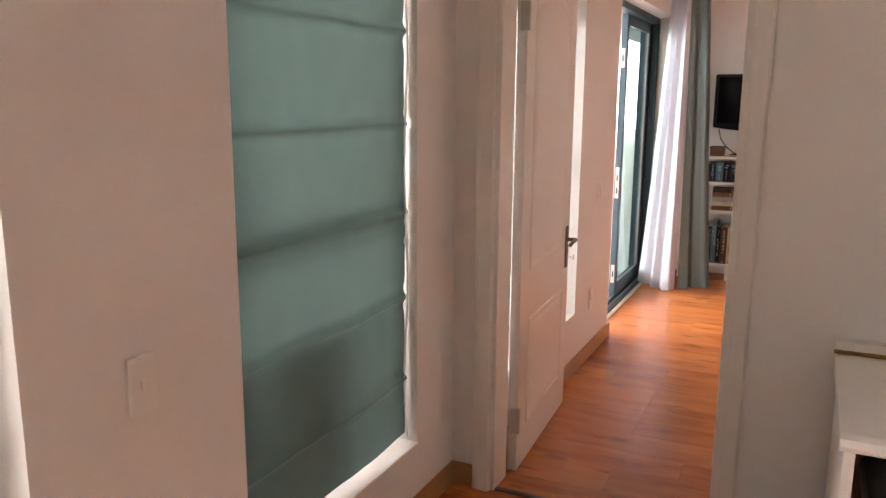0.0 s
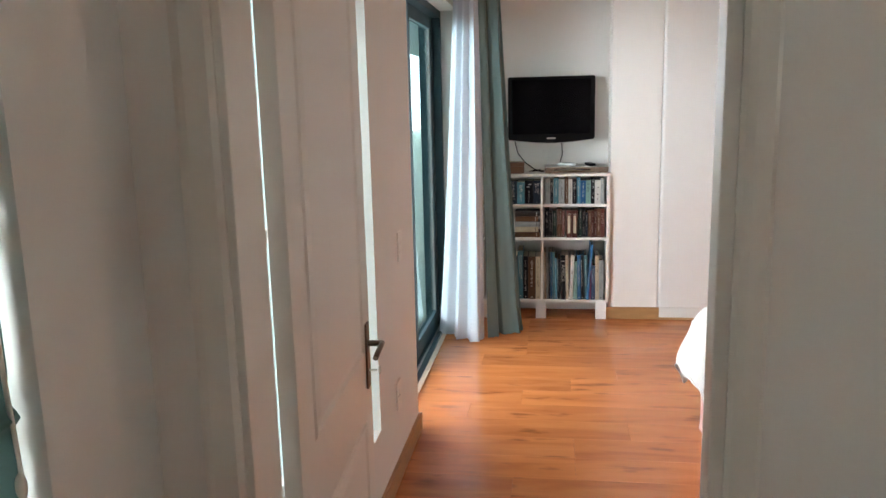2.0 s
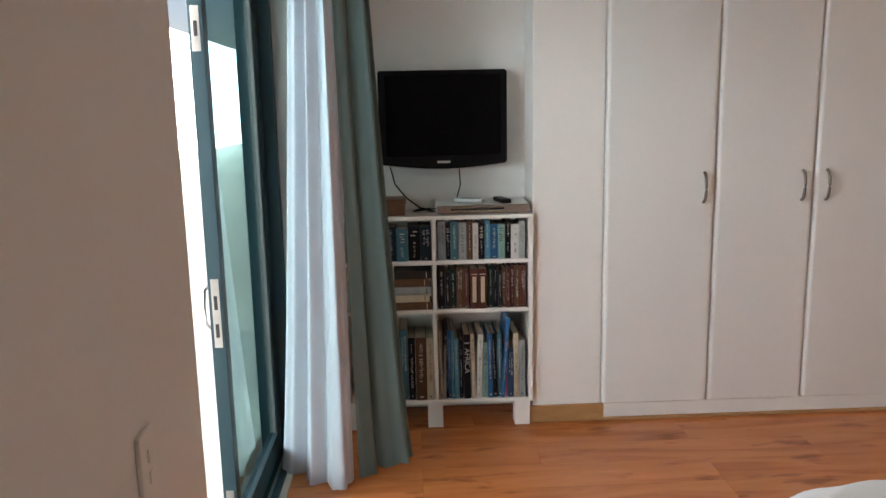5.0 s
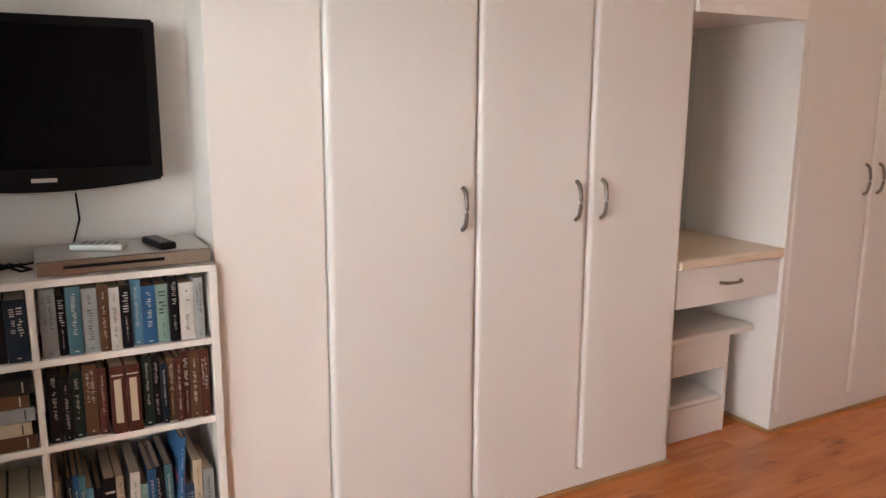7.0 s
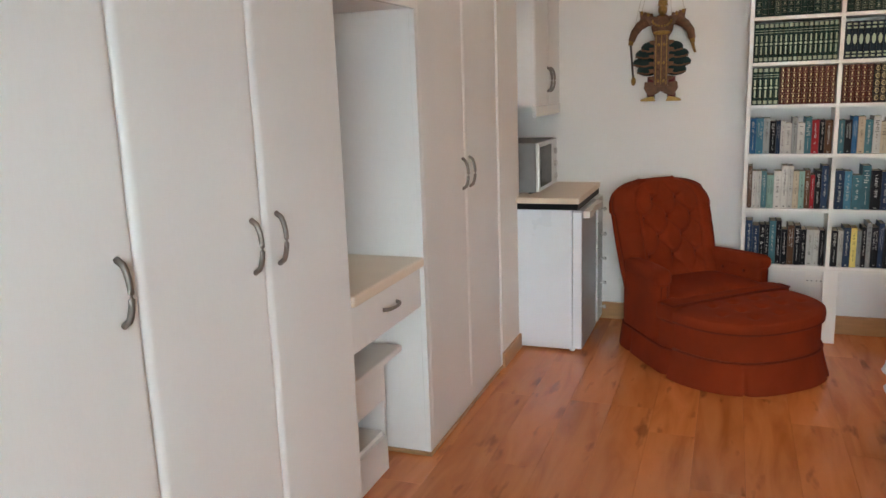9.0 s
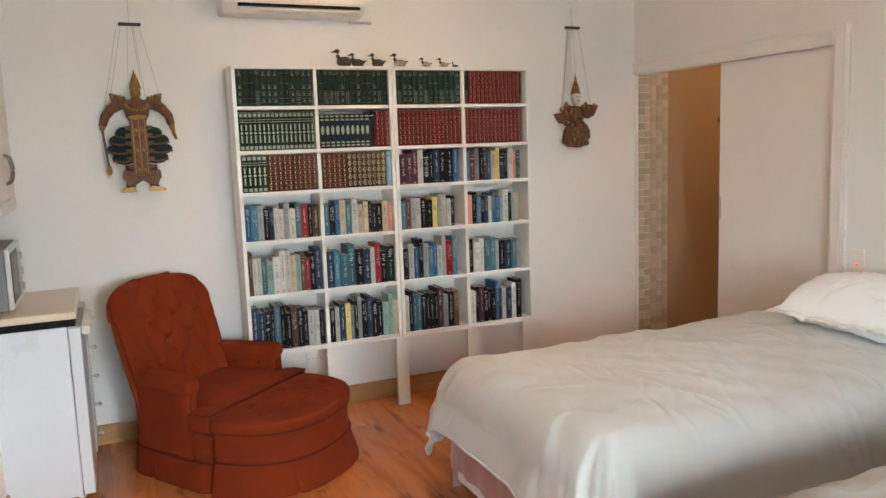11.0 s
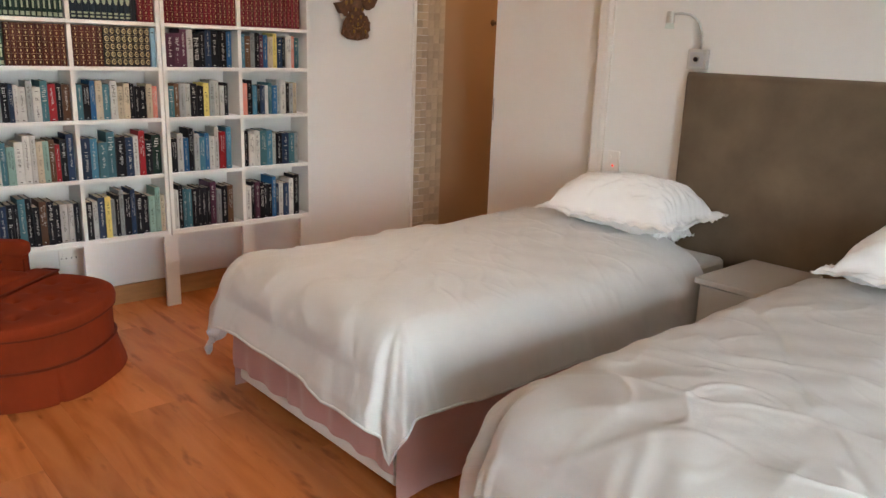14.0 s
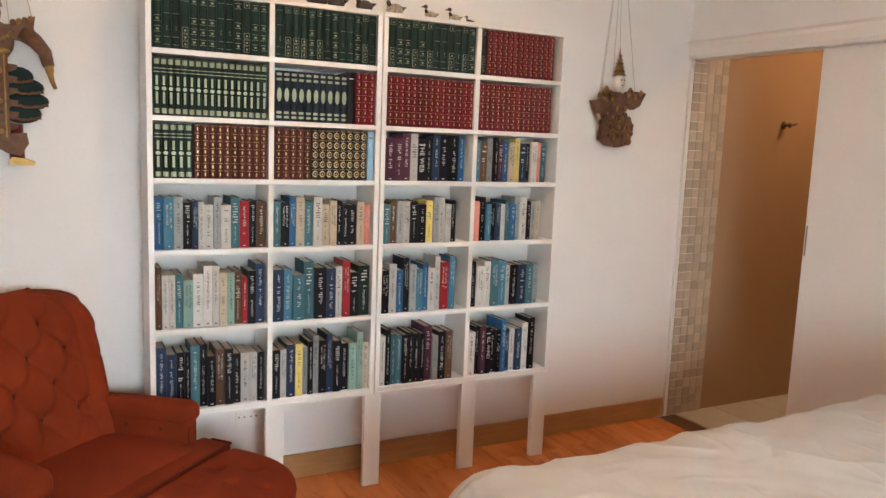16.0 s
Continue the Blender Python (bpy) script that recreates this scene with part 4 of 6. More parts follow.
# ---- television niche ----
tvs = thing("bookshelf", "low white bookshelf below the television", "bookshelf")
part("top", box(-0.80, 6.79, 0.984, 0.079, 7.055, 1.002, 0.002), M_WHITE, tvs)
for z in (0.780, 0.552, 0.118):
    part("shelf", box(-0.778, 6.792, z, 0.0565, 7.045, z + 0.018, 0.0015), M_WHITE, tvs)
part("side_panel", box(0.057, 6.79, 0.118, 0.079, 7.05, 0.9835, 0.0015), M_WHITE, tvs)
part("side_panel", box(-0.80, 6.79, 0.118, -0.7785, 7.05, 0.9835, 0.0015), M_WHITE, tvs)
for z0, z1 in ((0.136, 0.5515), (0.5705, 0.7795), (0.7985, 0.9835)):
    part("divider", box(-0.379, 6.793, z0, -0.363, 7.04, z1), M_WHITE, tvs)
for x in (-0.414, -0.006, -0.79):
    part("leg", box(x, 6.795, 0.0, x + 0.07, 6.865, 0.1175, 0.002), M_WHITE, tvs)
part("back_rail", box(-0.778, 7.046, 0.118, 0.0565, 7.056, 0.983), M_WHITE, tvs)
W1 = "on the low shelf below the television"
shelf_books("kNtkN", -0.64, -0.38, 0.7982, 6.80, 0.150, 0.168, W1, "books on the low shelf", 1.0, axis="x")
shelf_books("ektedwkcbmkwe", -0.358, 0.055, 0.7982, 6.80, 0.158, 0.178, W1, "books on the low shelf", 0.97, axis="x")
shelf_books("kkgdM", -0.358, -0.212, 0.5702, 6.80, 0.17, 0.195, W1, "books on the low shelf", 0.98, axis="x")
shelf_books("gkNdMMdM", -0.130, 0.055, 0.5702, 6.80, 0.17, 0.195, W1, "books on the low shelf", 0.97, axis="x")
shelf_books("kNtkds", -0.62, -0.38, 0.1362, 6.80, 0.26, 0.34, W1, "picture books on the low shelf", 1.0, 0.2, 0.22, axis="x")
shelf_books("sekbtck", -0.358, -0.245, 0.1362, 6.80, 0.25, 0.33, W1, "picture books on the low shelf", 1.0, 0.2, 0.22, axis="x", lean=0.03)
af = book("k", 0.030, 0.21, 0.31, "0", Matrix.Translation((-0.228, 6.80, 0.1362)) @ Matrix.Rotation(radians(90), 4, "Z"), W1, "picture books on the low shelf")
shelf_books("swmbktpnse", -0.21, 0.05, 0.1362, 6.80, 0.24, 0.31, W1, "picture books on the low shelf", 0.98, 0.2, 0.22, axis="x", lean=0.04)
book("b", 0.016, 0.21, 0.385, "1", Matrix.Translation((-0.062, 6.80, 0.1362)) @ Matrix.Rotation(radians(90), 4, "Z") @ Matrix.Rotation(radians(4), 4, "X"), W1, "picture books on the low shelf")


for x in (-0.190, -0.152):
    lab = book("M", 0.036, 0.14, 0.185, "0", Matrix.Translation((x, 6.793, 0.5702)) @ Matrix.Rotation(radians(90), 4, "Z"), W1, "books on the low shelf")
    part("spine_label", box(-0.0032, -0.009, 0.03, -0.0018, 0.009, 0.15), M_PAGES, lab, "pale spine label")


def writing(text, size, m, mat, parent, depth=0.0006):
    cu = bpy.data.curves.new("lettering", "FONT")
    cu.body, cu.size, cu.extrude, cu.align_x, cu.align_y = text, size, depth, "CENTER", "CENTER"
    tmp = bpy.data.objects.new("lettering", cu)
    me = bpy.data.meshes.new_from_object(tmp)
    bpy.data.objects.remove(tmp)
    me.materials.append(mat)
    o = new("lettering", me)
    o.parent = parent
    o.matrix_basis = m
    return o


writing("AFRICA", 0.036, Matrix.Translation((-0.0025, 0.0, 0.185)) @ Matrix(((0, 0, -1, 0), (0, -1, 0, 0), (-1, 0, 0, 0), (0, 0, 0, 1))) @ Matrix.Rotation(0, 4, "Z"), M_PRINTW, af)
for k, (c, z) in enumerate((("d", 0.5705), ("s", 0.606), ("e", 0.6415), ("d", 0.677), ("D", 0.7125))):
    book(c, 0.034, 0.13, 0.17 - 0.01 * (k % 2), "0", Matrix(((0, 0, 1, -0.555), (1, 0, 0, 6.80 + 0.004 * k), (0, 1, 0, z + 0.0175), (0, 0, 0, 1))), "lying in a pile below the television", "books on the low shelf")
bx = thing("wooden_box", "small brown wooden box on the low bookshelf", "box", (-0.60, 6.83, 1.002))
part("body", box(0, 0, 0, 0.105, 0.13, 0.05, 0.004), M_BOX, bx)
part("lid", box(-0.003, -0.003, 0.0505, 0.108, 0.133, 0.075, 0.005), M_BOX, bx)

tv = thing("television", "black flat television on a wall bracket", "television", (-0.312, 6.955, 0.0))
out = [(-0.292, 1.645), (0.292, 1.645), (0.292, 1.225)] + [(0.292 - 0.584 * k / 16, 1.225 - 0.024 * math.sin(math.pi * k / 16)) for k in range(1, 16)] + [(-0.292, 1.225)]
part("casing", prism(out, -0.025, 0.035, "y", bevel=0.006), M_BLACK, tv)
part("screen", box(-0.262, -0.0275, 1.262, 0.262, -0.0252, 1.622, 0.0005), M_SCREEN, tv, "dark glossy switched-off screen")
part("badge", box(-0.03, -0.0275, 1.228, 0.03, -0.0252, 1.238), M_SILVER, tv, "silver maker's badge")
b = bmesh.new()
tube([(-0.288, -0.02, 1.222)] + [(-0.288 + 0.576 * k / 16, -0.02, 1.222 - 0.024 * math.sin(math.pi * k / 16)) for k in range(1, 16)] + [(0.288, -0.02, 1.222)], 0.0022, b, seg=6)
part("trim", b, M_SILVER, tv)
part("bracket", box(-0.06, 0.0355, 1.38, 0.06, 0.105, 1.50, 0.004), M_BLACK, tv)
dvd = thing("dvd_player", "slim silver disc player on the low bookshelf", "disc player", (-0.352, 6.80, 1.002))
part("body", box(0, 0.012, 0.006, 0.418, 0.245, 0.045, 0.003), M_SILVER, dvd)
part("front", box(0, 0.0, 0.006, 0.418, 0.0115, 0.043, 0.003), M_DVD, dvd)
part("tray", box(0.06, -0.0018, 0.022, 0.30, -0.0002, 0.030), M_BLACK, dvd, "dark tray slot")
for x in (0.03, 0.36):
    part("foot", rod((x, 0.05, 0.0), (x, 0.05, 0.0058), 0.012), M_BLACK, dvd)
    part("foot", rod((x, 0.2, 0.0), (x, 0.2, 0.0058), 0.012), M_BLACK, dvd)
for at, turn, mt, lab in (((-0.20, 6.90, 1.047), 62, M_SILVER, "silver remote control lying on the disc player"), ((-0.05, 6.89, 1.047), 12, M_BLACK, "black remote control lying on the disc player")):
    r = thing("remote_control", lab, "remote control", at, turn)
    part("body", box(-0.022, -0.07, 0.0, 0.022, 0.07, 0.019, 0.007, seg=3), mt, r)
    for i in range(3):
        for j in range(5):
            part("button", box(-0.015 + 0.012 * i, -0.05 + 0.02 * j, 0.019, -0.008 + 0.012 * i, -0.04 + 0.02 * j, 0.0205), M_GASKET, r)
cb = tube([(-0.24, 6.97, 1.20), (-0.235, 6.98, 1.12), (-0.255, 6.99, 1.05), (-0.33, 7.0, 1.012), (-0.40, 6.97, 1.008), (-0.44, 6.93, 1.01)], 0.003, seg=6)
tagged(part("cable", cb, M_BLACK), "thin black cable hanging below the television", "cable")
cb = tube([(-0.56, 6.99, 1.21), (-0.54, 6.98, 1.13), (-0.49, 6.95, 1.07), (-0.43, 6.90, 1.03), (-0.385, 6.88, 1.012), (-0.36, 6.92, 1.007), (-0.41, 6.96, 1.018), (-0.46, 6.90, 1.012), (-0.38, 6.94, 1.02)], 0.0035, seg=6)
tagged(part("cable", cb, M_BLACK), "tangled black cable behind the disc player", "cable")

# ---- tall bookcase ----
XB = 4.315
ROWZ = [0.430, 0.748, 1.048, 1.313, 1.538, 1.774, 1.988]
for y0, y1, ym in ((4.736, 5.632, 5.184), (3.834, 4.731, 4.288)):
    bc = thing("bookcase", "tall white open bookcase full of books on long legs", "bookcase", group="wall bookcases")
    part("side_panel", box(XB, y0, 0.421, XE - 0.004, y0 + 0.02, 1.979, 0.0015), M_WHITE, bc)
    part("side_panel", box(XB, y1 - 0.02, 0.421, XE - 0.004, y1, 1.979, 0.0015), M_WHITE, bc)
    part("top", box(XB - 0.001, y0, 1.9795, XE - 0.004, y1, 1.998, 0.0015), M_WHITE, bc)
    part("bottom", box(XB - 0.001, y0, 0.420 - 0.012, XE - 0.004, y1, 0.4205, 0.0015), M_WHITE, bc)
    part("shelf", box(XB, y0 + 0.0205, 0.4208, XE - 0.004, y1 - 0.0205, 0.439, 0.001), M_WHITE, bc)
    for z in ROWZ[1:-1]:
        part("shelf", box(XB, y0 + 0.0205, z - 0.010, XE - 0.004, y1 - 0.0205, z + 0.009, 0.0015), M_WHITE, bc)
    tops = [0.4395] + [z + 0.0095 for z in ROWZ[1:-1]]
    unders = [z - 0.0105 for z in ROWZ[1:-1]] + [1.979]
    for z0, z1 in zip(tops, unders):
        part("divider", box(XB + 0.001, ym - 0.010, z0, XE - 0.004, ym + 0.010, z1), M_WHITE, bc)
    for y in ((y0 - 0.037, ym - 0.06, y1 - 0.072) if y0 > 4.5 else (y0 + 0.002, ym - 0.06)):
        part("leg", box(XB + 0.004, y, 0.0, XB + 0.03, y + 0.075, 0.4075, 0.002), M_WHITE, bc)
CELLS = [(5.611, 5.195), (5.173, 4.757), (4.710, 4.299), (4.277, 3.855)]
WB = "in the tall bookcase"
NOVELS = [["nnkktkkdkkwwk", "kwnyekeknkkmms", "wkttkkkkuekd", "wkukkkbnwnwk"],
          ["dwwtmwwwsmdrkn", "ncttknwrkg", "kwbkecbwwrc", "kwwtcwknte"],
          ["bceknwwewtrkd", "tkbstwsskkkso", "tdewkkyewwk", "okcknwtbewkes"]]
HTS = [(0.20, 0.245), (0.185, 0.235), (0.165, 0.195)]
for r in range(3):
    for c in range(4):
        shelf_books(NOVELS[r][c], *CELLS[c], ROWZ[r] + 0.0098, XB + 0.010, *HTS[r], WB, "novels in the tall bookcase", 0.995 if c < 2 else 0.86, lean=0.0, titles=((3, "ILL WIND"),) if (r, c) == (0, 3) else ())
    rng.random()
SETS = [[("GGGGG", "B"), ("MMMMMMMMMM", "D")], [("MMMMM", "D"), ("DDDDDDDD", "E"), ("l", "0")], None, None], \
       [[("G" * 17, "B")], [("N" * 10, "C"), ("k", "0"), ("RRR", "D")], [("R" * 15, "D")], [("R" * 14, "D")]], \
       [[("g" * 13, "A")], [("g" * 13, "A")], [("g" * 12, "A")], [("g", "A"), ("R" * 13, "D")]]
for r, row in enumerate(SETS):
    z = ROWZ[3 + r] + 0.0098
    hh = (0.198, 0.203, 0.192)[r]
    for c, runs in enumerate(row):
        if not runs:
            continue
        total = sum(len(a) for a, _ in runs)
        y0, y1 = CELLS[c]
        span = (y0 - y1) * (0.99 if c < 3 else 0.90)
        y = y0
        for codes, style in runs:
            w = span * len(codes) / total
            shelf_books(codes, y, y - w, z, XB + 0.006, hh, hh if style != "C" else hh * 0.93, WB, "leather-bound sets in the tall bookcase", 1.0, 0.13, 0.14, style=style)
            y -= w
shelf_books("uuuwkknkkb", *CELLS[2], ROWZ[3] + 0.0098, XB + 0.010, 0.175, 0.198, WB, "novels in the tall bookcase", 0.93, titles=((4, "THE WEB"),))
shelf_books("cdekubsynkwot", *CELLS[3], ROWZ[3] + 0.0098, XB + 0.010, 0.175, 0.195, WB, "novels in the tall bookcase", 0.90)


def duck(y, s, dark):
    """A carved duck: body, raised tail, neck, head and bill in one mesh; it looks along +y."""
    bm = bmesh.new()
    ball((0, 0, 0.030 * s), (0.022 * s, 0.045 * s, 0.030 * s), bm, 0)
    rod((0, -0.030 * s, 0.035 * s), (0, -0.062 * s, 0.048 * s), 0.014 * s, bm, 0, r2=0.003 * s)
    tube([(0, 0.028 * s, 0.045 * s), (0, 0.038 * s, 0.065 * s), (0, 0.036 * s, 0.082 * s)], lambda q: (0.013 - 0.004 * q) * s, bm, 1)
    ball((0, 0.040 * s, 0.088 * s), (0.011 * s, 0.016 * s, 0.012 * s), bm, 1)
    rod((0, 0.050 * s, 0.086 * s), (0, 0.073 * s, 0.081 * s), 0.006 * s, bm, 1, r2=0.003 * s)
    ob = part("duck_ornament", bm, [M_DUCKD if dark else M_DUCKS, M_DUCKD], None, smooth=True)
    ob.matrix_basis = pose(4.40, y, 1.998)
    return tagged(ob, "small dark carved wooden duck on the bookcase" if dark else "small speckled carved wooden duck on the bookcase", "duck ornament", "carved ducks on the bookcase")


for y, s, dk in ((4.985, 1.02, True), (4.905, 0.82, True), (4.785, 0.82, True), (4.650, 0.84, False), (4.485, 0.62, False), (4.37, 0.62, False), (4.295, 0.38, True)):
    duck(y, s, dk)

# ---- puppets on the wall ----
def puppet_strings(bm, mi, top, ends, bar_mi):
    box(-0.012, -0.055, top - 0.008, 0.006, 0.055, top + 0.008, 0.002, bm, bar_mi)
    for y, z in ends:
        rod((0.0, y * 0.35, top), (-0.012, y, z), 0.0013, bm, mi, seg=5)
    rod((0.0, 0, top), (0.02, 0, top + 0.20), 0.0013, bm, mi, seg=5)


def puppet_king():
    """Crowned figure: winged shoulders, arched arms clear of the body, layered dark skirts, a long gilt apron and gold feet."""
    bm = bmesh.new()
    for r, z in ((0.030, 0.545), (0.027, 0.562), (0.020, 0.580), (0.012, 0.597)):
        rod((-0.032, 0, z - 0.010), (-0.032, 0, z + 0.010), r, bm, 0, 10, r * 0.8)
    rod((-0.03, 0, 0.605), (-0.03, 0, 0.632), 0.007, bm, 0, 8, 0.001)
    ball((-0.036, 0, 0.512), (0.025, 0.026, 0.036), bm, 0)
    ball((-0.062, 0, 0.508), (0.007, 0.005, 0.010), bm, 0, 8)
    rod((-0.03, 0, 0.455), (-0.03, 0, 0.49), 0.017, bm, 0)
    ball((-0.03, 0, 0.42), (0.030, 0.062, 0.070), bm, 1)
    for a in range(11):
        ball((-0.056, 0.052 * math.cos(math.pi * a / 10), 0.452 - 0.030 * math.sin(math.pi * a / 10)), 0.007, bm, 0, 8)
    for s in (-1, 1):
        prism([(s * 0.02, 0.475), (s * 0.07, 0.480), (s * 0.128, 0.512), (s * 0.122, 0.470), (s * 0.132, 0.445), (s * 0.10, 0.425), (s * 0.03, 0.43)], -0.048, -0.020, "x", bm, 1)
        for i in range(4):
            ball((-0.046, s * (0.06 + 0.018 * i), 0.484 + 0.005 * i), (0.006, 0.010, 0.012), bm, 0 if i % 2 else 1, 8)
        hx = 0.172 if s > 0 else 0.165
        tube([(-0.03, s * 0.085, 0.455), (-0.034, s * 0.125, 0.430), (-0.038, s * 0.155, 0.392), (-0.042, s * hx, 0.345)], lambda q: 0.031 - 0.012 * q, bm, 1, 10)
        rod((-0.042, s * hx, 0.350), (-0.044, s * (hx + 0.004), 0.322), 0.016, bm, 0, 10, 0.013)
        if s < 0:
            tube([(-0.044, s * 0.168, 0.325), (-0.046, s * 0.175, 0.295), (-0.048, s * 0.185, 0.268)], lambda q: 0.011 - 0.005 * q, bm, 0, 8)
        for z, w, mi in ((0.305, 0.118, 2), (0.268, 0.150, 2), (0.222, 0.164, 2), (0.178, 0.140, 2)):
            ball((-0.020 - 0.002 * mi, s * w * 0.56, z), (0.022, w * 0.44, 0.034), bm, mi)
            tube([(-0.044, s * w * (0.22 + 0.076 * k), z - 0.024 + 0.010 * abs(k - 5) / 5 + 0.003 * (k % 2)) for k in range(11)], 0.0055, bm, 1, 6)
        for i in range(6):
            prism([(s * 0.036, 0.115 + 0.040 * i), (s * 0.066, 0.128 + 0.040 * i), (s * 0.068, 0.142 + 0.040 * i), (s * 0.036, 0.145 + 0.040 * i)], -0.062, -0.048, "x", bm, 1)
        tube([(-0.02, s * 0.055, 0.14), (-0.02, s * 0.058, 0.02)], 0.024, bm, 3)
        prism([(0, 0.105), (s * 0.09, 0.112), (s * 0.096, 0.075), (s * 0.070, 0.032), (s * 0.028, 0.040), (0, 0.058)], -0.055, -0.03, "x", bm, 1)
        prism([(s * 0.03, 0.0), (s * 0.112, 0.0), (s * 0.114, 0.010), (s * 0.085, 0.022), (s * 0.04, 0.028)], -0.06, -0.012, "x", bm, 0)
    box(-0.068, -0.040, 0.085, -0.042, 0.040, 0.395, 0.005, bm, 1)
    for y in (-0.030, 0.0, 0.030):
        rod((-0.069, y, 0.095), (-0.069, y, 0.385), 0.0025, bm, 0, 6)
    for i in range(8):
        for y in (-0.015, 0.015):
            ball((-0.068, y, 0.115 + 0.034 * i), (0.004, 0.008, 0.009), bm, 0 if i % 3 == 0 else 1, 8)
    ball((-0.066, 0, 0.385), (0.010, 0.050, 0.013), bm, 0)
    rod((-0.048, 0.176, 0.335), (-0.048, 0.158, 0.135), 0.006, bm, 4, 6)
    ball((-0.048, 0.156, 0.118), (0.012, 0.014, 0.026), bm, 0, 8)
    puppet_strings(bm, 5, 0.865, [(-0.12, 0.50), (0.12, 0.50), (-0.03, 0.58), (0.03, 0.58), (0.176, 0.34), (-0.05, 0.46)], 4)
    ob = part("puppet", bm, [M_GOLD, M_CARVE, M_VELVET, M_MAROON, M_DUCKD, M_STRING])
    ob.matrix_basis = pose(XE - 0.012, 6.10, 1.355)
    return tagged(ob, "gilded carved marionette with dark velvet skirt hanging on the wall", "puppet")


def puppet_queen():
    bm = bmesh.new()
    for k in range(6):
        r = 0.034 - 0.0052 * k
        rod((-0.034, 0.0, 0.338 + 0.019 * k), (-0.034, 0.0, 0.355 + 0.019 * k), r, bm, 0, 10, r - 0.009)
        ball((-0.034, 0.0, 0.340 + 0.019 * k), (r + 0.003, r + 0.003, 0.004), bm, 1 if k % 2 else 0, 10)
    rod((-0.03, 0, 0.44), (-0.03, 0, 0.475), 0.005, bm, 0, 8, 0.001)
    ball((-0.038, 0, 0.308), (0.030, 0.031, 0.044), bm, 2)
    for y in (-0.010, 0.010):
        ball((-0.066, y, 0.316), (0.003, 0.006, 0.003), bm, 3, 8)
    ball((-0.064, 0, 0.290), (0.003, 0.007, 0.003), bm, 3, 8)
    rod((-0.03, 0, 0.24), (-0.03, 0, 0.28), 0.014, bm, 2)
    ball((-0.03, 0, 0.19), (0.032, 0.055, 0.075), bm, 1)
    prism([(-0.08, 0.0), (-0.02, -0.015), (0.05, -0.01), (0.10, 0.02), (0.085, 0.09), (0.05, 0.15), (-0.05, 0.16), (-0.085, 0.10)], -0.05, -0.012, "x", bm, 1)
    for s, lift in ((-1, 0.03), (1, -0.015)):
        prism([(s * 0.02, 0.24), (s * 0.06, 0.265), (s * 0.10, 0.235 + lift), (s * 0.165, 0.225 + 1.2 * lift), (s * 0.13, 0.165 + lift), (s * 0.09, 0.145 + lift), (s * 0.05, 0.19)], -0.055, -0.02, "x", bm, 1)
        prism([(s * 0.05, 0.245), (s * 0.075, 0.285), (s * 0.10, 0.25), (s * 0.07, 0.22)], -0.045, -0.03, "x", bm, 0)
    tube([(-0.035, 0.105, 0.17), (-0.04, 0.115, 0.14), (-0.045, 0.11, 0.115)], 0.011, bm, 2)
    for i in range(9):
        a = math.pi * (1.05 + 0.9 * i / 8)
        ball((-0.054, 0.055 * math.cos(a), 0.11 + 0.05 * math.sin(a)), 0.006, bm, 0, 8)
    ball((-0.052, 0, 0.11), (0.006, 0.035, 0.035), bm, 1)
    ball((-0.058, 0, 0.115), 0.006, bm, 0, 8)
    for i in range(5):
        ball((-0.05, -0.07 + 0.035 * i, 0.015 + 0.008 * (i % 2)), (0.01, 0.024, 0.02), bm, 1, 8)
    for i in range(26):
        a = i * 2 * math.pi / 26
        ry, rz = 0.092 * math.cos(a), 0.078 * math.sin(a)
        ball((-0.048 + 0.006 * (i % 2), ry, 0.075 + rz), (0.010, 0.013, 0.015), bm, 1, 8)
    for k in range(4):
        for i in range(5):
            ball((-0.058, (i - 2) * (0.030 - 0.004 * k), 0.04 + 0.045 * k), (0.008, 0.009, 0.013), bm, 0 if (i + k) % 3 == 0 else 1, 8)
    for s in (-1, 1):
        for i in range(5):
            ball((-0.056, s * (0.05 + 0.020 * i), 0.232 + 0.012 * math.sin(i * 2.0) - (0.01 if s > 0 else -0.015)), (0.008, 0.011, 0.016), bm, 1 if i % 2 else 0, 8)
    puppet_strings(bm, 4, 0.765, [(-0.13, 0.25), (0.09, 0.25), (-0.02, 0.33), (0.02, 0.33), (0.11, 0.13)], 3)
    ob = part("puppet", bm, [M_GOLD, M_CARVE, M_IVORY, M_DUCKD, M_STRING])
    ob.matrix_basis = pose(XE - 0.012, 3.39, 1.512)
    return tagged(ob, "brown carved marionette with pale face and pointed gold hat", "puppet")


puppet_king()
puppet_queen()

ac = thing("air_conditioner", "cream wall air conditioner above the bookcase", "air conditioner", (XE, 5.26, 2.275))
part("casing", prism([(0.0, 0.0), (-0.15, 0.0), (-0.20, 0.05), (-0.205, 0.22), (-0.18, 0.27), (0.0, 0.27)], -0.39, 0.39, "y", bevel=0.006), M_PLASTIC, ac)
part("louvre", box(-0.190, -0.355, 0.012, -0.165, 0.30, 0.022, 0.003), M_PLASTIC, ac)
part("drain_stub", rod((-0.05, -0.34, -0.013), (-0.05, -0.47, -0.015), 0.009), M_SILVER, ac, "grey drain pipe stub")
part("slot", box(-0.196, -0.36, 0.030, -0.172, 0.31, 0.046), M_BLACK, ac, "dark air slot")

# ---- headboard, reading lamps, beds ----
hbd = thing("headboard", "wide brown suede upholstered headboard on the wall", "headboard")


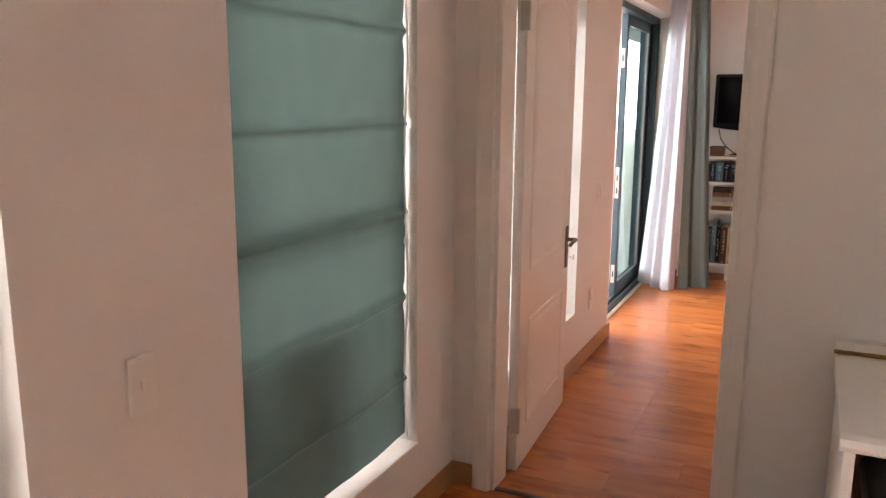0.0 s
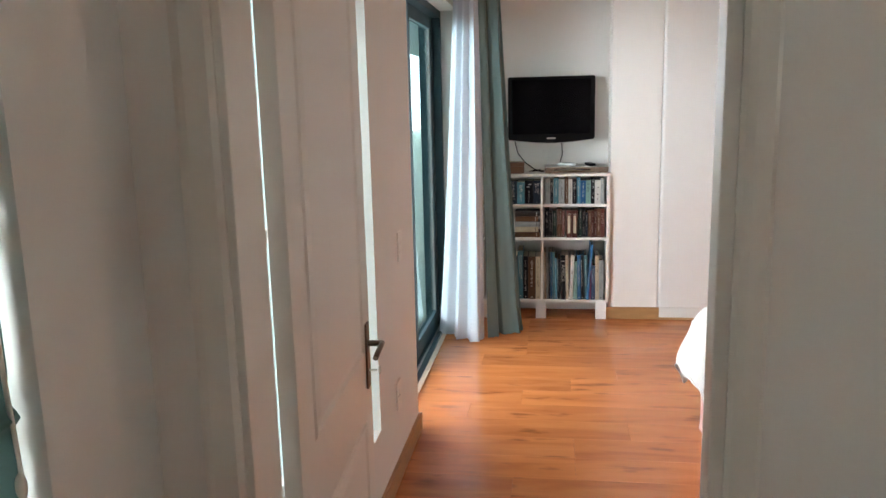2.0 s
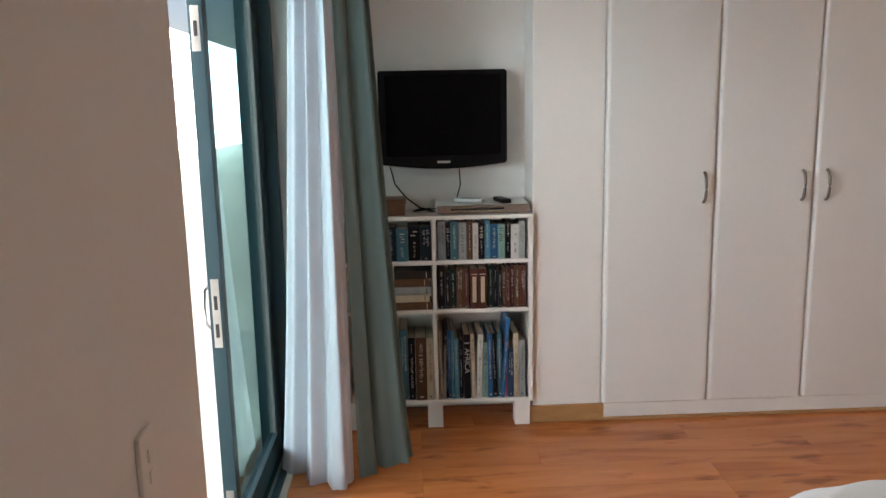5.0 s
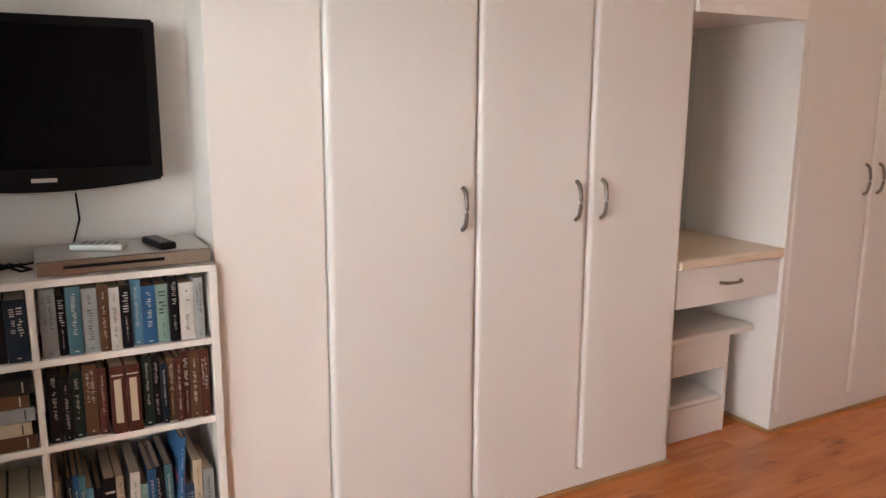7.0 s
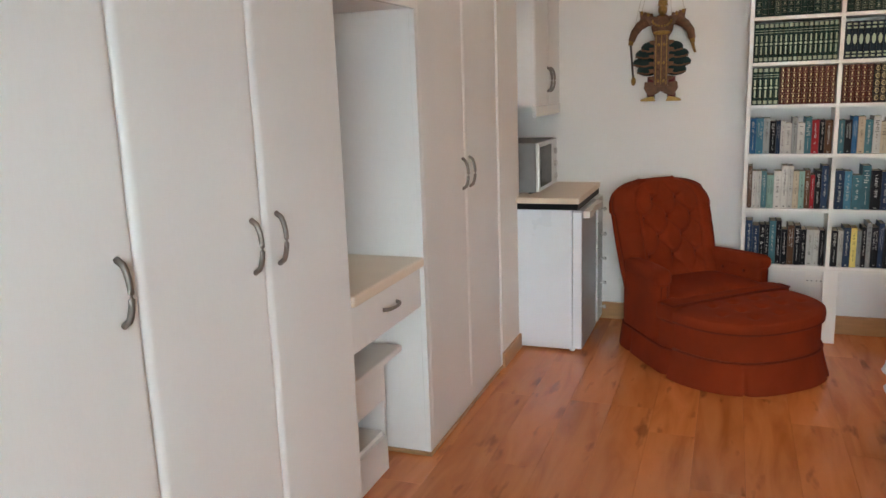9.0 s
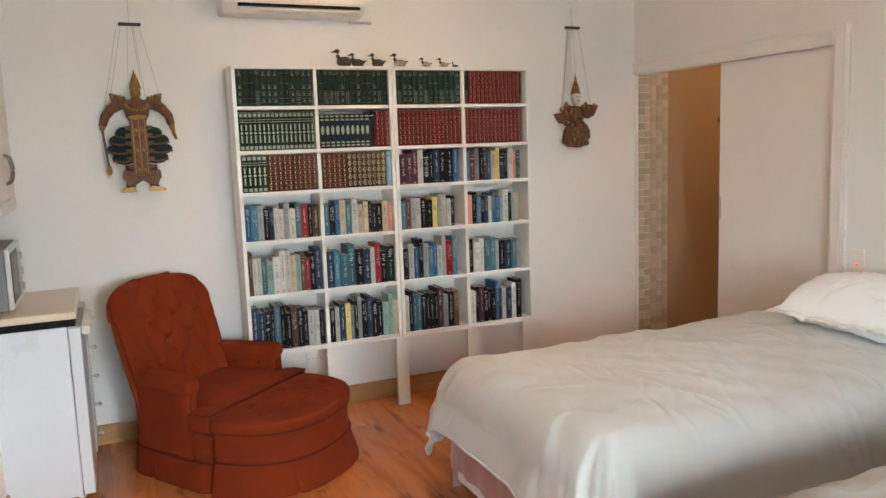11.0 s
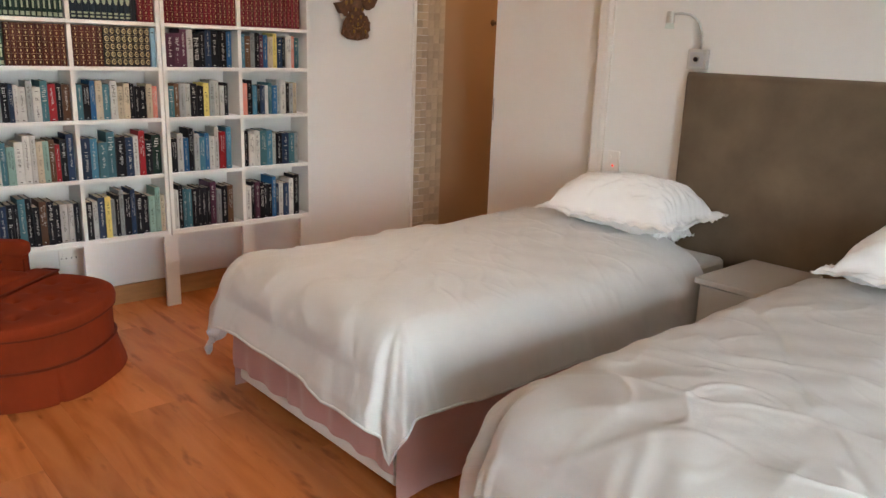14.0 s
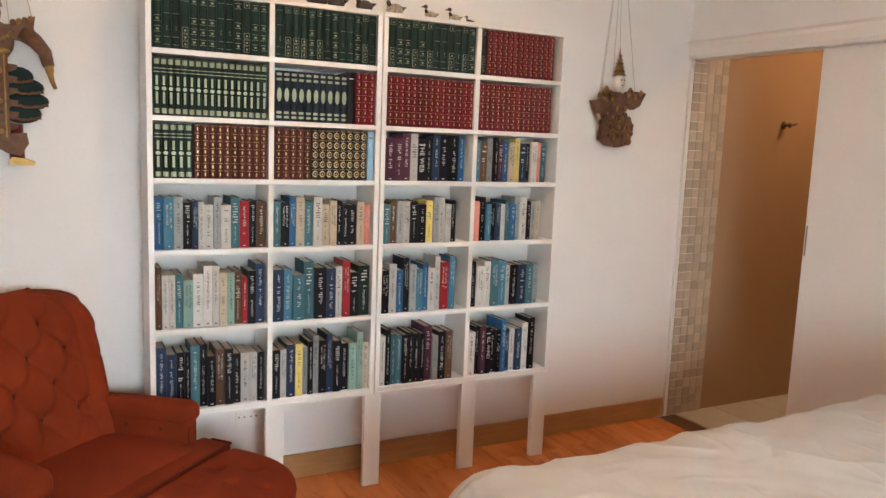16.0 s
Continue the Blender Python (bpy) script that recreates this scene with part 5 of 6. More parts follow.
def hb_fn(u, v):
    x, z = 0.715 + 1.615 * u, 0.02 + 1.378 * v
    e = min(1.0, min(u, 1 - u) * 1.615 / 0.025, min(1.0, (1 - v) * 1.378 / 0.025))
    return (x, 2.903 + 0.045 * math.sqrt(max(0.0, 1 - (1 - e) ** 2)) + 0.0015 * noise.noise((x * 5, z * 5, 0)), z)


part("panel", sheet(hb_fn, 90, 80), M_HEAD, hbd)
part("board", box(0.725, YS + 0.001, 0.02, 2.32, 2.904, 1.39), M_HEAD, hbd)


def reading_lamp(x, sx, sy, tall=1.0):
    t = thing("reading_lamp", "silver swan-neck reading lamp on a square wall box", "wall lamp", (x, YS, 1.458), group="reading lamps above the headboard")
    part("wall_box", box(-0.052, 0.0, -0.048, 0.052, 0.03, 0.048, 0.005), M_SILVER, t)
    part("bezel", box(-0.036, 0.030, -0.034, 0.036, 0.0335, 0.034, 0.003), M_FRIDGEF, t)
    b = rod((0, 0.033, 0), (0, 0.036, 0), 0.022, seg=20)
    part("socket_ring", b, M_STEEL, t)
    part("switch_knob", rod((0, 0.036, 0), (0, 0.044, 0), 0.011, seg=16), M_BLACK, t)
    pts = [(px_, py_, 0.048 + (pz_ - 0.048) * tall) for px_, py_, pz_ in [(-0.012, 0.02, 0.048), (-0.014, 0.03, 0.12), (-0.008 + 0.05 * sx, 0.03 + 0.2 * sy, 0.175), (0.25 * sx, 0.03 + 0.45 * sy, 0.205), (0.6 * sx, 0.03 + 0.7 * sy, 0.21), (0.93 * sx, 0.03 + 0.95 * sy, 0.205)]]
    drop = 0.048 + 0.162 * tall - 0.21
    part("swan_neck", tube(pts, 0.0065), M_STEEL, t)
    hd_ = rod((sx, 0.03 + sy, 0.218 + drop), (sx, 0.03 + sy, 0.165 + drop), 0.017, seg=18, r2=0.021)
    h_ = part("lamp_head", hd_, M_STEEL, t)
    part("bulb", rod((sx, 0.03 + sy, 0.165 + drop), (sx, 0.03 + sy, 0.138 + drop), 0.018, seg=18, r2=0.024), M_GLASS, h_)


reading_lamp(2.293, 0.093, 0.117)
reading_lamp(0.786, 0.045, 0.10, 0.68)


def duvet_point(w, l, drop_x, drop_y, seed, shift=0.0, top=0.0):
    """Bedcover over a mattress w wide and l long, head at y = 0: puffed on top, hanging over both sides and the foot."""
    r = 0.135

    def ridge(p, sharp):
        return max(0.0, 1 - sharp * abs(noise.noise(p)))

    def fn(u, v):
        a = (u - 0.5) * 2 * (w / 2 + drop_x * (1 + 0.22 * noise.noise((v * 5, 1.5 if u > 0.5 else 9.5, seed)))) + shift
        b = 0.30 + v * (l + drop_y * (1 + 0.18 * noise.noise((u * 5, 4.5, seed))) - 0.30)
        ea = max(0.0, abs(a) - (w / 2 - r))
        eb = max(0.0, b - (l - r))
        sgn = 1 if a > 0 else -1
        d = math.hypot(ea, eb)
        x, y, z = min(abs(a), w / 2 - r), min(b, l - r), 0.0
        n1 = noise.noise((a * 2.2, b * 2.2, seed))
        n2 = noise.noise((a * 5 + 0.8 * n1, b * 4.0, seed + 5))
        n5 = noise.noise((a * 9 + n2, b * 7, seed + 21))
        rise = 0.010 * n1 + 0.006 * n2 + 0.004 * n5 + 0.0035 * math.sin(a * 27 + n1) * math.sin(b * 27)
        rise += 0.005 * ridge((a * 1.7 + b * 1.1, b * 3.6 - a * 1.6, seed + 9), 16) * (0.5 + abs(n2))
        rise += 0.0045 * ridge((a * 3.4 - b * 1.5, b * 5.5 + a * 2.2, seed + 13), 13) * max(0.0, n1 + 0.5)
        rise += 0.004 * ridge((a * 7 + b * 4, b * 4 - a * 5, seed + 17), 5) * max(0.0, n2 + 0.3)
        nx = ny = 0.0
        nz = 1.0
        if d > 1e-6:
            ca, cb = ea / d, eb / d
            th = min(d / r, math.pi / 2)
            h = max(0.0, d - r * math.pi / 2)
            run = (b if ea > eb else a * 1.1) + 0.05 * noise.noise((a * 3, b * 3, seed + 30))
            diag = 2 * min(ca, cb)
            ang = math.atan2(eb, ea)
            k = min(1.0, d / 0.25)
            fold = k * (0.35 + abs(n1)) * (0.004 * math.sin(run * 17 + 6 * n1) + 0.0025 * math.sin(run * 39 + 9 * n2)) * (1 - diag)
            fold += diag * min(1.0, d / 0.3) * (0.019 * math.sin(ang * 9 + seed) + 0.009 * math.sin(ang * 21 + 3 * n2 + seed))
            o = r * math.sin(th) + 0.15 * h + 0.02 * min(1.0, h / 0.1)
            z = -r * (1 - math.cos(th)) - h * 0.98
            x += o * ca
            y += o * cb
            nx, ny, nz = ca * math.sin(th), cb * math.sin(th), math.cos(th)
            rise *= 0.45 + 0.55 * math.cos(th)
            rise += fold + 0.006 * ridge((run * 7, d * 2.0, seed + 40), 4) * k
            rise += 0.03 * (1 - nz)
        rise += 0.05 * (1 - min(1, abs(a) / (w / 2)) ** 3) * nz
        rise += 0.045 * (1 - min(1, v * 3.5)) * (1 - min(1, abs(a) / (w / 2)))
        fade = max(0.25, min(1.0, (w / 2 - abs(a) + 0.35) * 2))
        rise -= 0.0025 * math.exp(-((a * 0.8 + b * 0.6 - 0.9 - 0.05 * n1) / 0.008) ** 2) * fade
        return (sgn * (x + nx * rise), y + ny * rise, top + z + nz * rise)
    return fn


def duvet_surface(w, l, drop_x, drop_y, seed, shift):
    return sheet(duvet_point(w, l, drop_x, drop_y, seed, shift), 210, 270)


def pillow_mesh(w, d, h, seed, flange=0.05):
    """A stuffed pillow with a flat flange and pulled corners."""
    def side(s):
        def fn(u, v):
            a, b = 2 * u - 1, 2 * v - 1
            fa, fb = w / 2 + flange, d / 2 + flange
            ia, ib = min(1, abs(a) * fa / (w / 2)), min(1, abs(b) * fb / (d / 2))
            t = max(0.0, (1 - ia ** 3.4)) ** 0.5 * max(0.0, (1 - ib ** 3.0)) ** 0.5
            pull = 1 - 0.10 * (1 - abs(b) ** 2) * abs(a) ** 3
            pull2 = 1 - 0.10 * (1 - abs(a) ** 2) * abs(b) ** 3
            rim = max(abs(a), abs(b)) ** 6
            ang = math.atan2(b * 1.2, a)
            pucker = 0.011 * math.sin(ang * 26 + 5 * noise.noise((a * 2, b * 2, seed))) * max(0.0, max(abs(a), abs(b)) - 0.45) ** 1.2 * (1 - 0.75 * rim)
            crease = pucker - 0.007 * max(0.0, 1 - 5 * abs(noise.noise((a * 2.2 + b, b * 3.4 - a, seed + 4)))) + 0.010 * (1 - abs(noise.noise((a * 5 + seed, b * 9, 3))) * 2) * rim ** 0.3 + 0.006 * noise.noise((a * 12, b * 12, seed))
            z = (h * 0.86 * t if s > 0 else -h * 0.40 * t) + s * 0.002 + crease + 0.02 * noise.noise((a * 1.5, b * 1.5, seed + 2))
            if abs(a) > 0.9 or abs(b) > 0.9:
                z += 0.005 * math.sin(12 * a + 9 * b + seed) * rim
            z -= 0.02 * max(abs(a), abs(b)) ** 5
            return (a * fa * pull, b * fb * pull2, z)
        return fn
    bm = sheet(side(1), 100, 76)
    merge(bm, sheet(side(-1), 100, 76), -1)
    bmesh.ops.remove_doubles(bm, verts=bm.verts[:], dist=0.0006)
    bmesh.ops.recalc_face_normals(bm, faces=bm.faces[:])
    for f in bm.faces:
        f.smooth = True
    return bm


def bed(x0, x1, y0, y1, seed, label, px, pw, shift):
    w, l = x1 - x0, y1 - y0
    cx = (x0 + x1) / 2
    t = thing("bed", label, "bed", (cx, y0, 0.0), group="twin beds")
    part("base", box(-w / 2 + 0.02, 0.0, 0.10, w / 2 - 0.02, l - 0.02, 0.33, 0.01), M_MATTRESS, t)
    part("base_rail", box(-w / 2 + 0.012, 0.0, 0.055, w / 2 - 0.012, l - 0.012, 0.0995, 0.012), M_MATTRESS, t, "cream base rail")
    part("mattress", box(-w / 2, 0.005, 0.335, w / 2, l, 0.545, 0.04, seg=4), M_MATTRESS, t)
    for x in (-w / 2 + 0.12, w / 2 - 0.12):
        for y in (0.12, l - 0.14):
            part("castor", rod((x, y, 0.0), (x, y, 0.0545), 0.028), M_BLACK, t)

    def val(side):
        def fn(u, v):
            z = 0.345 - v * (0.232 if side == 0 else 0.330)
            rip = 0.007 * math.sin(u * 46 + 3 * noise.noise((u * 5, 0, seed))) * v + 0.010 * noise.noise((u * 9, v * 2, seed + side)) * (0.3 + v)
            if side == 0:
                return (-w / 2 + w * u, l + 0.004 + rip, z)
            return (side * (w / 2 + 0.004 + rip), l * u, z)
        return fn
    for s in (0, -1, 1):
        part("valance", sheet(val(s), 140, 8), M_VALANCE, t, "dusty pink bed skirt")
    dv = tagged(part("duvet", duvet_surface(w + 0.10, l + 0.05, 0.25, 0.21, seed, shift), M_DUVET), "rumpled cream cotton duvet spread over the bed", "duvet", "duvets on the twin beds")
    dv.matrix_basis = pose(cx, y0, 0.598)
    edge = bmesh.new()
    fn = duvet_point(w + 0.10, l + 0.05, 0.25, 0.21, seed, shift)
    tube([fn(0.0, k / 60) for k in range(61)] + [fn(k / 50, 1.0) for k in range(1, 50)] + [fn(1.0, 1 - k / 60) for k in range(61)], 0.0055, edge, seg=6)
    part("hem", edge, M_DUVET, dv, "stitched hem")
    so = dv.modifiers.new("thickness", "SOLIDIFY")
    so.thickness, so.offset = 0.012, -1
    under = tagged(part("pillow", pillow_mesh(pw - 0.26, 0.30, 0.10, seed + 3, 0.006), M_PILLOW), "plump white cotton pillow under the top pillow", "pillow", "pillows on the twin beds")
    under.matrix_basis = pose(px - 0.03, y0 + 0.22, 0.645, 0, 0, 0)
    up = tagged(part("pillow", pillow_mesh(pw, 0.46, 0.195, seed + 7, 0.05), M_PILLOW), "plump white flanged pillow lying at the head of the bed", "pillow", "pillows on the twin beds")
    up.matrix_basis = pose(px, y0 + 0.30, 0.752, 0, 0, 3)
    return t


bed(1.975, 3.10, 2.965, 4.97, 2.0, "single bed with cream duvet and pink skirt beside the bookcase wall", 2.35, 0.64, 0.04)
bed(0.37, 1.50, 2.965, 4.97, 8.0, "single bed with cream duvet and pink skirt beside the doorway", 0.935, 0.74, 0.07)

bt = thing("bedside_table", "small grey-white bedside table between the beds", "bedside table", (1.525, 2.955, 0.0))
part("top", box(0.0, 0, 0.535, 0.33, 0.50, 0.562, 0.006), M_BEDSIDE, bt)
part("body", box(0.015, 0.005, 0.15, 0.315, 0.475, 0.5345, 0.003), M_BEDSIDE, bt)
for z in (0.165, 0.352):
    d = part("drawer", box(0.025, 0.4755, z, 0.305, 0.49, z + 0.178, 0.004), M_BEDSIDE, bt)
    part("knob", ball((0.18, 0.503, z + 0.09), 0.013), M_STEEL, d)
for x in (0.02, 0.275):
    for y in (0.015, 0.43):
        part("leg", box(x, y, 0.0, x + 0.035, y + 0.035, 0.1495), M_BEDSIDE, bt)
sw = bmesh.new()
tube([(0.245, 2.93, 0.60), (0.225, 2.99, 0.45), (0.215, 3.0, 0.34), (0.215, 3.0, 0.30)], 0.003, sw, seg=6)
ball((0.215, 3.0, 0.27), (0.010, 0.008, 0.035), sw)
tube([(0.215, 3.0, 0.235), (0.222, 2.96, 0.1), (0.24, 2.93, 0.004)], 0.003, sw, seg=6)
tagged(part("cord_switch", sw, M_PLASTIC), "cream lamp cord with an inline switch beside the bed", "cord switch")


# ---- armchair and footstool ----
CHAIR_AT, CHAIR_TURN = (4.07, 5.865, 0.0), 133
arm = thing("armchair", "rust velvet button-tufted low armchair with a skirted base", "armchair", CHAIR_AT, CHAIR_TURN)
BTN = [(x, z) for k, z in enumerate((0.50, 0.605, 0.71, 0.81)) for x in ((-0.16, 0.0, 0.16) if k % 2 == 0 else (-0.08, 0.08))]
BTN = [p for p in BTN if p[1] < 0.80 or abs(p[0]) < 0.1]


def back_half(v):
    """Half width of the backrest at the height v: straight sides and a wide rounded top."""
    flare = 0.300 + 0.026 * math.sin(math.pi * min(1.0, v * 0.75))
    return flare if v < 0.72 else flare * max(0.0, 1 - ((v - 0.72) / 0.285) ** 2.8) ** 0.36 + 0.01


def back_front(u, v):
    z = 0.33 + 0.585 * v
    s = 2 * u - 1
    x = s * back_half(v)
    y = -0.175 - 0.155 * v + 0.075 * max(0.0, 1 - abs(s) ** 5) ** 0.5 - 0.05 * v ** 8
    y += 0.030 * math.exp(-((abs(s) - 0.80) / 0.13) ** 2) * (1 - 0.6 * v)
    for bx_, bz in BTN:
        dd = math.hypot(x - bx_, z - bz)
        y -= 0.036 * math.exp(-(dd / 0.028) ** 2)
        y -= 0.012 * math.exp(-((abs(x - bx_) - abs(z - bz) * 0.72) / 0.012) ** 2) * math.exp(-(dd / 0.085) ** 2)
    for hz in (0.52, 0.68, 0.78):
        if abs(s) > 0.62:
            y -= 0.010 * math.exp(-((z - hz + 0.06 * (abs(s) - 0.6)) / 0.008) ** 2) * min(1.0, (abs(s) - 0.62) * 6) * min(1.0, (1 - abs(s)) * 8)
    y -= 0.014 * math.exp(-((abs(s) - 0.635) / 0.030) ** 2) * (0.4 + 0.6 * math.sin(math.pi * v))
    return (x, y, z)


def back_rear(u, v):
    s = 2 * u - 1
    return (s * back_half(v), -0.255 - 0.125 * v + 0.045 * s * s, 0.33 + 0.585 * v)


bm = sheet(back_front, 84, 78)
merge(bm, sheet(back_rear, 30, 78), -1)
for u in (0, 1):
    merge(bm, sheet(lambda a, b, u=u: Vector(back_front(u, b)).lerp(Vector(back_rear(u, b)), a) + Vector(((2 * u - 1) * 0.022 * math.sin(math.pi * a), 0, 0)), 8, 78), -1)
merge(bm, sheet(lambda a, b: Vector(back_front(a, 1)).lerp(Vector(back_rear(a, 1)), b) + Vector((0, 0, 0.012 * math.sin(math.pi * b))), 84, 6), -1)
bmesh.ops.remove_doubles(bm, verts=bm.verts[:], dist=0.0015)
part("backrest", bm, M_RUST, arm, "deep-buttoned velvet backrest", smooth=True)
edge_pts = [Vector(back_front(1, k / 40)) for k in range(41)] + [Vector(back_front(0, 1 - k / 40)) for k in range(41)]
part("back_piping", tube([p + Vector((0, 0.002, 0)) for p in edge_pts], 0.005, seg=6), M_RUST_D, arm)
for bx_, bz in BTN:
    v = (bz - 0.33) / 0.585
    y = back_front(0.5 + 0.5 * bx_ / back_half(v), v)[1]
    part("button", ball((bx_, y + 0.003, bz), (0.011, 0.006, 0.011), seg=10), M_RUST_D, arm)


def cushion(x0, x1, y0, y1, z0, z1, r, seed, bulge=0.02):
    b = box(x0, y0, z0, x1, y1, z1)
    bmesh.ops.subdivide_edges(b, edges=b.edges[:], cuts=11, use_grid_fill=True)
    c, hx, hy, hz = Vector(((x0 + x1) / 2, (y0 + y1) / 2, (z0 + z1) / 2)), (x1 - x0) / 2, (y1 - y0) / 2, (z1 - z0) / 2
    for v in b.verts:
        p = v.co - c
        q = Vector((max(-hx + r, min(hx - r, p.x)), max(-hy + r, min(hy - r, p.y)), max(-hz + r, min(hz - r, p.z))))
        dlt = p - q
        if dlt.length > 1e-6:
            p = q + dlt.normalized() * r
        k = (1 - (p.x / hx) ** 2) * (1 - (p.y / hy) ** 2)
        p.z += bulge * max(0, k) * (1 if p.z > 0 else 0) + 0.004 * noise.noise((p.x * 8, p.y * 8, seed))
        v.co = c + p
    for f in b.faces:
        f.smooth = True
    return b


def narrowed(b):
    """Draw the sides in towards the back."""
    for v in b.verts:
        v.co.x *= 1 - 0.24 * max(0.0, 0.22 - v.co.y) / 0.48
    return b


# seat: a cushion between the arms that widens into a lip before them
bm = cushion(-0.30, 0.30, -0.20, 0.24, 0.285, 0.385, 0.03, 1, 0.022)
merge(bm, cushion(-0.395, 0.395, 0.160, 0.302, 0.275, 0.372, 0.025, 4, 0.008), -1)
part("seat_cushion", bm, M_RUST, arm)
part("seat_piping", tube([(0.385, 0.205, 0.278), (0.39, 0.296, 0.278), (0.0, 0.304, 0.280), (-0.39, 0.296, 0.278), (-0.385, 0.205, 0.278)], 0.005, seg=6), M_RUST_D, arm)
part("lip_piping", tube([(0.392, 0.21, 0.364), (0.386, 0.296, 0.366), (0.0, 0.303, 0.372), (-0.386, 0.296, 0.366), (-0.392, 0.21, 0.364)], 0.006, seg=6), M_RUST_D, arm)
part("frame", narrowed(cushion(-0.372, 0.372, -0.24, 0.288, 0.08, 0.29, 0.022, 2, 0.0)), M_RUST, arm)
for s in (-1, 1):
    part("armrest", narrowed(cushion(s * 0.345 - 0.052, s * 0.345 + 0.052, -0.24, 0.165, 0.10, 0.50, 0.035, 3 + s, 0.010)), M_RUST, arm)
    part("arm_pad", narrowed(cushion(s * 0.345 - 0.056, s * 0.345 + 0.056, -0.24, 0.174, 0.435, 0.515, 0.032, 6 + s, 0.006)), M_RUST, arm)
    part("arm_piping", narrowed(tube([(s * 0.345 + 0.020, 0.164, 0.14), (s * 0.345 + 0.020, 0.165, 0.43), (s * 0.345 - 0.020, 0.165, 0.43), (s * 0.345 - 0.020, 0.164, 0.14)], 0.004, seg=6)), M_RUST_D, arm)
    for y in (-0.06, 0.08):
        part("button", ball((s * (0.345 - 0.053) * (1 - 0.5 * (0.22 - y)), y, 0.425), (0.006, 0.010, 0.010), seg=10), M_RUST_D, arm)


def skirt(path, z0, z1, flare, pleats):
    """A hanging skirt along a plan line, with box pleats at the given fractions."""
    s = [0.0]
    for a, b in zip(path, path[1:]):
        s.append(s[-1] + (Vector(b) - Vector(a)).length)
    def fn(u, v):
        d = u * s[-1]
        i = max(k for k in range(len(path) - 1) if s[k] <= d + 1e-9)
        k = min(1, (d - s[i]) / (s[i + 1] - s[i]))
        a, b = Vector(path[i]), Vector(path[i + 1])
        t_ = (b - a).normalized()
        nrm = Vector((t_.y, -t_.x))
        o = flare * v + 0.004 * noise.noise((u * 8, v, 4))
        for p in pleats:
            o -= 0.020 * v * math.exp(-((u - p) * s[-1] / 0.009) ** 2)
        c = a.lerp(b, k) + nrm * o
        return (c.x, c.y, z1 + (z0 - z1) * v)
    return sheet(fn, 200, 6)


plan = [(-0.29, -0.252), (-0.318, -0.20), (-0.378, 0.10), (-0.402, 0.24), (-0.385, 0.292), (0.385, 0.292), (0.402, 0.24), (0.378, 0.10), (0.318, -0.20), (0.29, -0.252), (-0.29, -0.252)]
part("skirt", skirt(plan[::-1], 0.004, 0.135, 0.018, (0.30, 0.70)), M_RUST, arm)
part("skirt_piping", tube([(x, y, 0.137) for x, y in plan], 0.006, seg=6), M_RUST_D, arm)

ott = thing("footstool", "rust velvet half-round tufted footstool pushed against the armchair", "footstool", CHAIR_AT, CHAIR_TURN)
half = [(0.385 * math.copysign(abs(math.cos(a * math.pi / 28)) ** 0.82, math.cos(a * math.pi / 28)), 0.312 + 0.385 * math.sin(a * math.pi / 28) ** 0.86) for a in range(29)]


def grown(k, dy=0.0):
    return [(x * k, 0.312 + dy + (y - 0.312) * k) for x, y in half]


def ott_top(u, v):
    """Top cushion from the middle of the straight side out to the rim and down round its edge."""
    i = min(len(half) - 2, int(u * (len(half) - 1)))
    f = u * (len(half) - 1) - i
    rx = half[i][0] + (half[i + 1][0] - half[i][0]) * f
    ry = half[i][1] + (half[i + 1][1] - half[i][1]) * f - 0.312
    e = min(1.0, v / 0.86) ** 0.75
    x, y = 1.03 * rx * e, 0.312 + 1.03 * ry * e
    z = 0.345 + 0.020 * (1 - e ** 5)
    for r_, row in enumerate(((-0.20, -0.07, 0.07, 0.20), (-0.25, -0.13, 0.0, 0.13, 0.25), (-0.15, 0.0, 0.15))):
        for bx_ in row:
            dd = math.hypot(x - bx_, y - (0.37, 0.49, 0.60)[r_])
            z -= 0.017 * math.exp(-(dd / 0.022) ** 2) + 0.004 * math.exp(-(dd / 0.06) ** 2)
    if v > 0.86:
        k = (v - 0.86) / 0.14
        out = 1.03 + 0.012 * math.sin(math.pi * k)
        x, y = out * rx, 0.312 + out * ry
        z = 0.345 - 0.051 * k
    return (x, y, z)


bm = sheet(ott_top, 112, 44)
part("cushion", bm, M_RUST, ott, "buttoned velvet top cushion")
b = bmesh.new()
merge(b, sheet(lambda u, v: (*[p + (q - p) * (u * 28 - min(27, int(u * 28))) for p, q in zip(half[min(27, int(u * 28))], half[min(27, int(u * 28)) + 1])], 0.29 - 0.24 * v), 112, 2), -1)
prism(grown(0.985, 0.004), 0.05, 0.291, "z", b)
part("body", b, M_RUST, ott)
part("skirt", skirt(grown(1.02), 0.004, 0.150, 0.040, (0.30, 0.70)), M_RUST, ott)
part("skirt_piping", tube([(x, y, 0.152) for x, y in grown(1.02)], 0.006, seg=6), M_RUST_D, ott)
part("top_piping", tube([(x, y, 0.293) for x, y in grown(1.02)], 0.007, seg=6), M_RUST_D, ott)

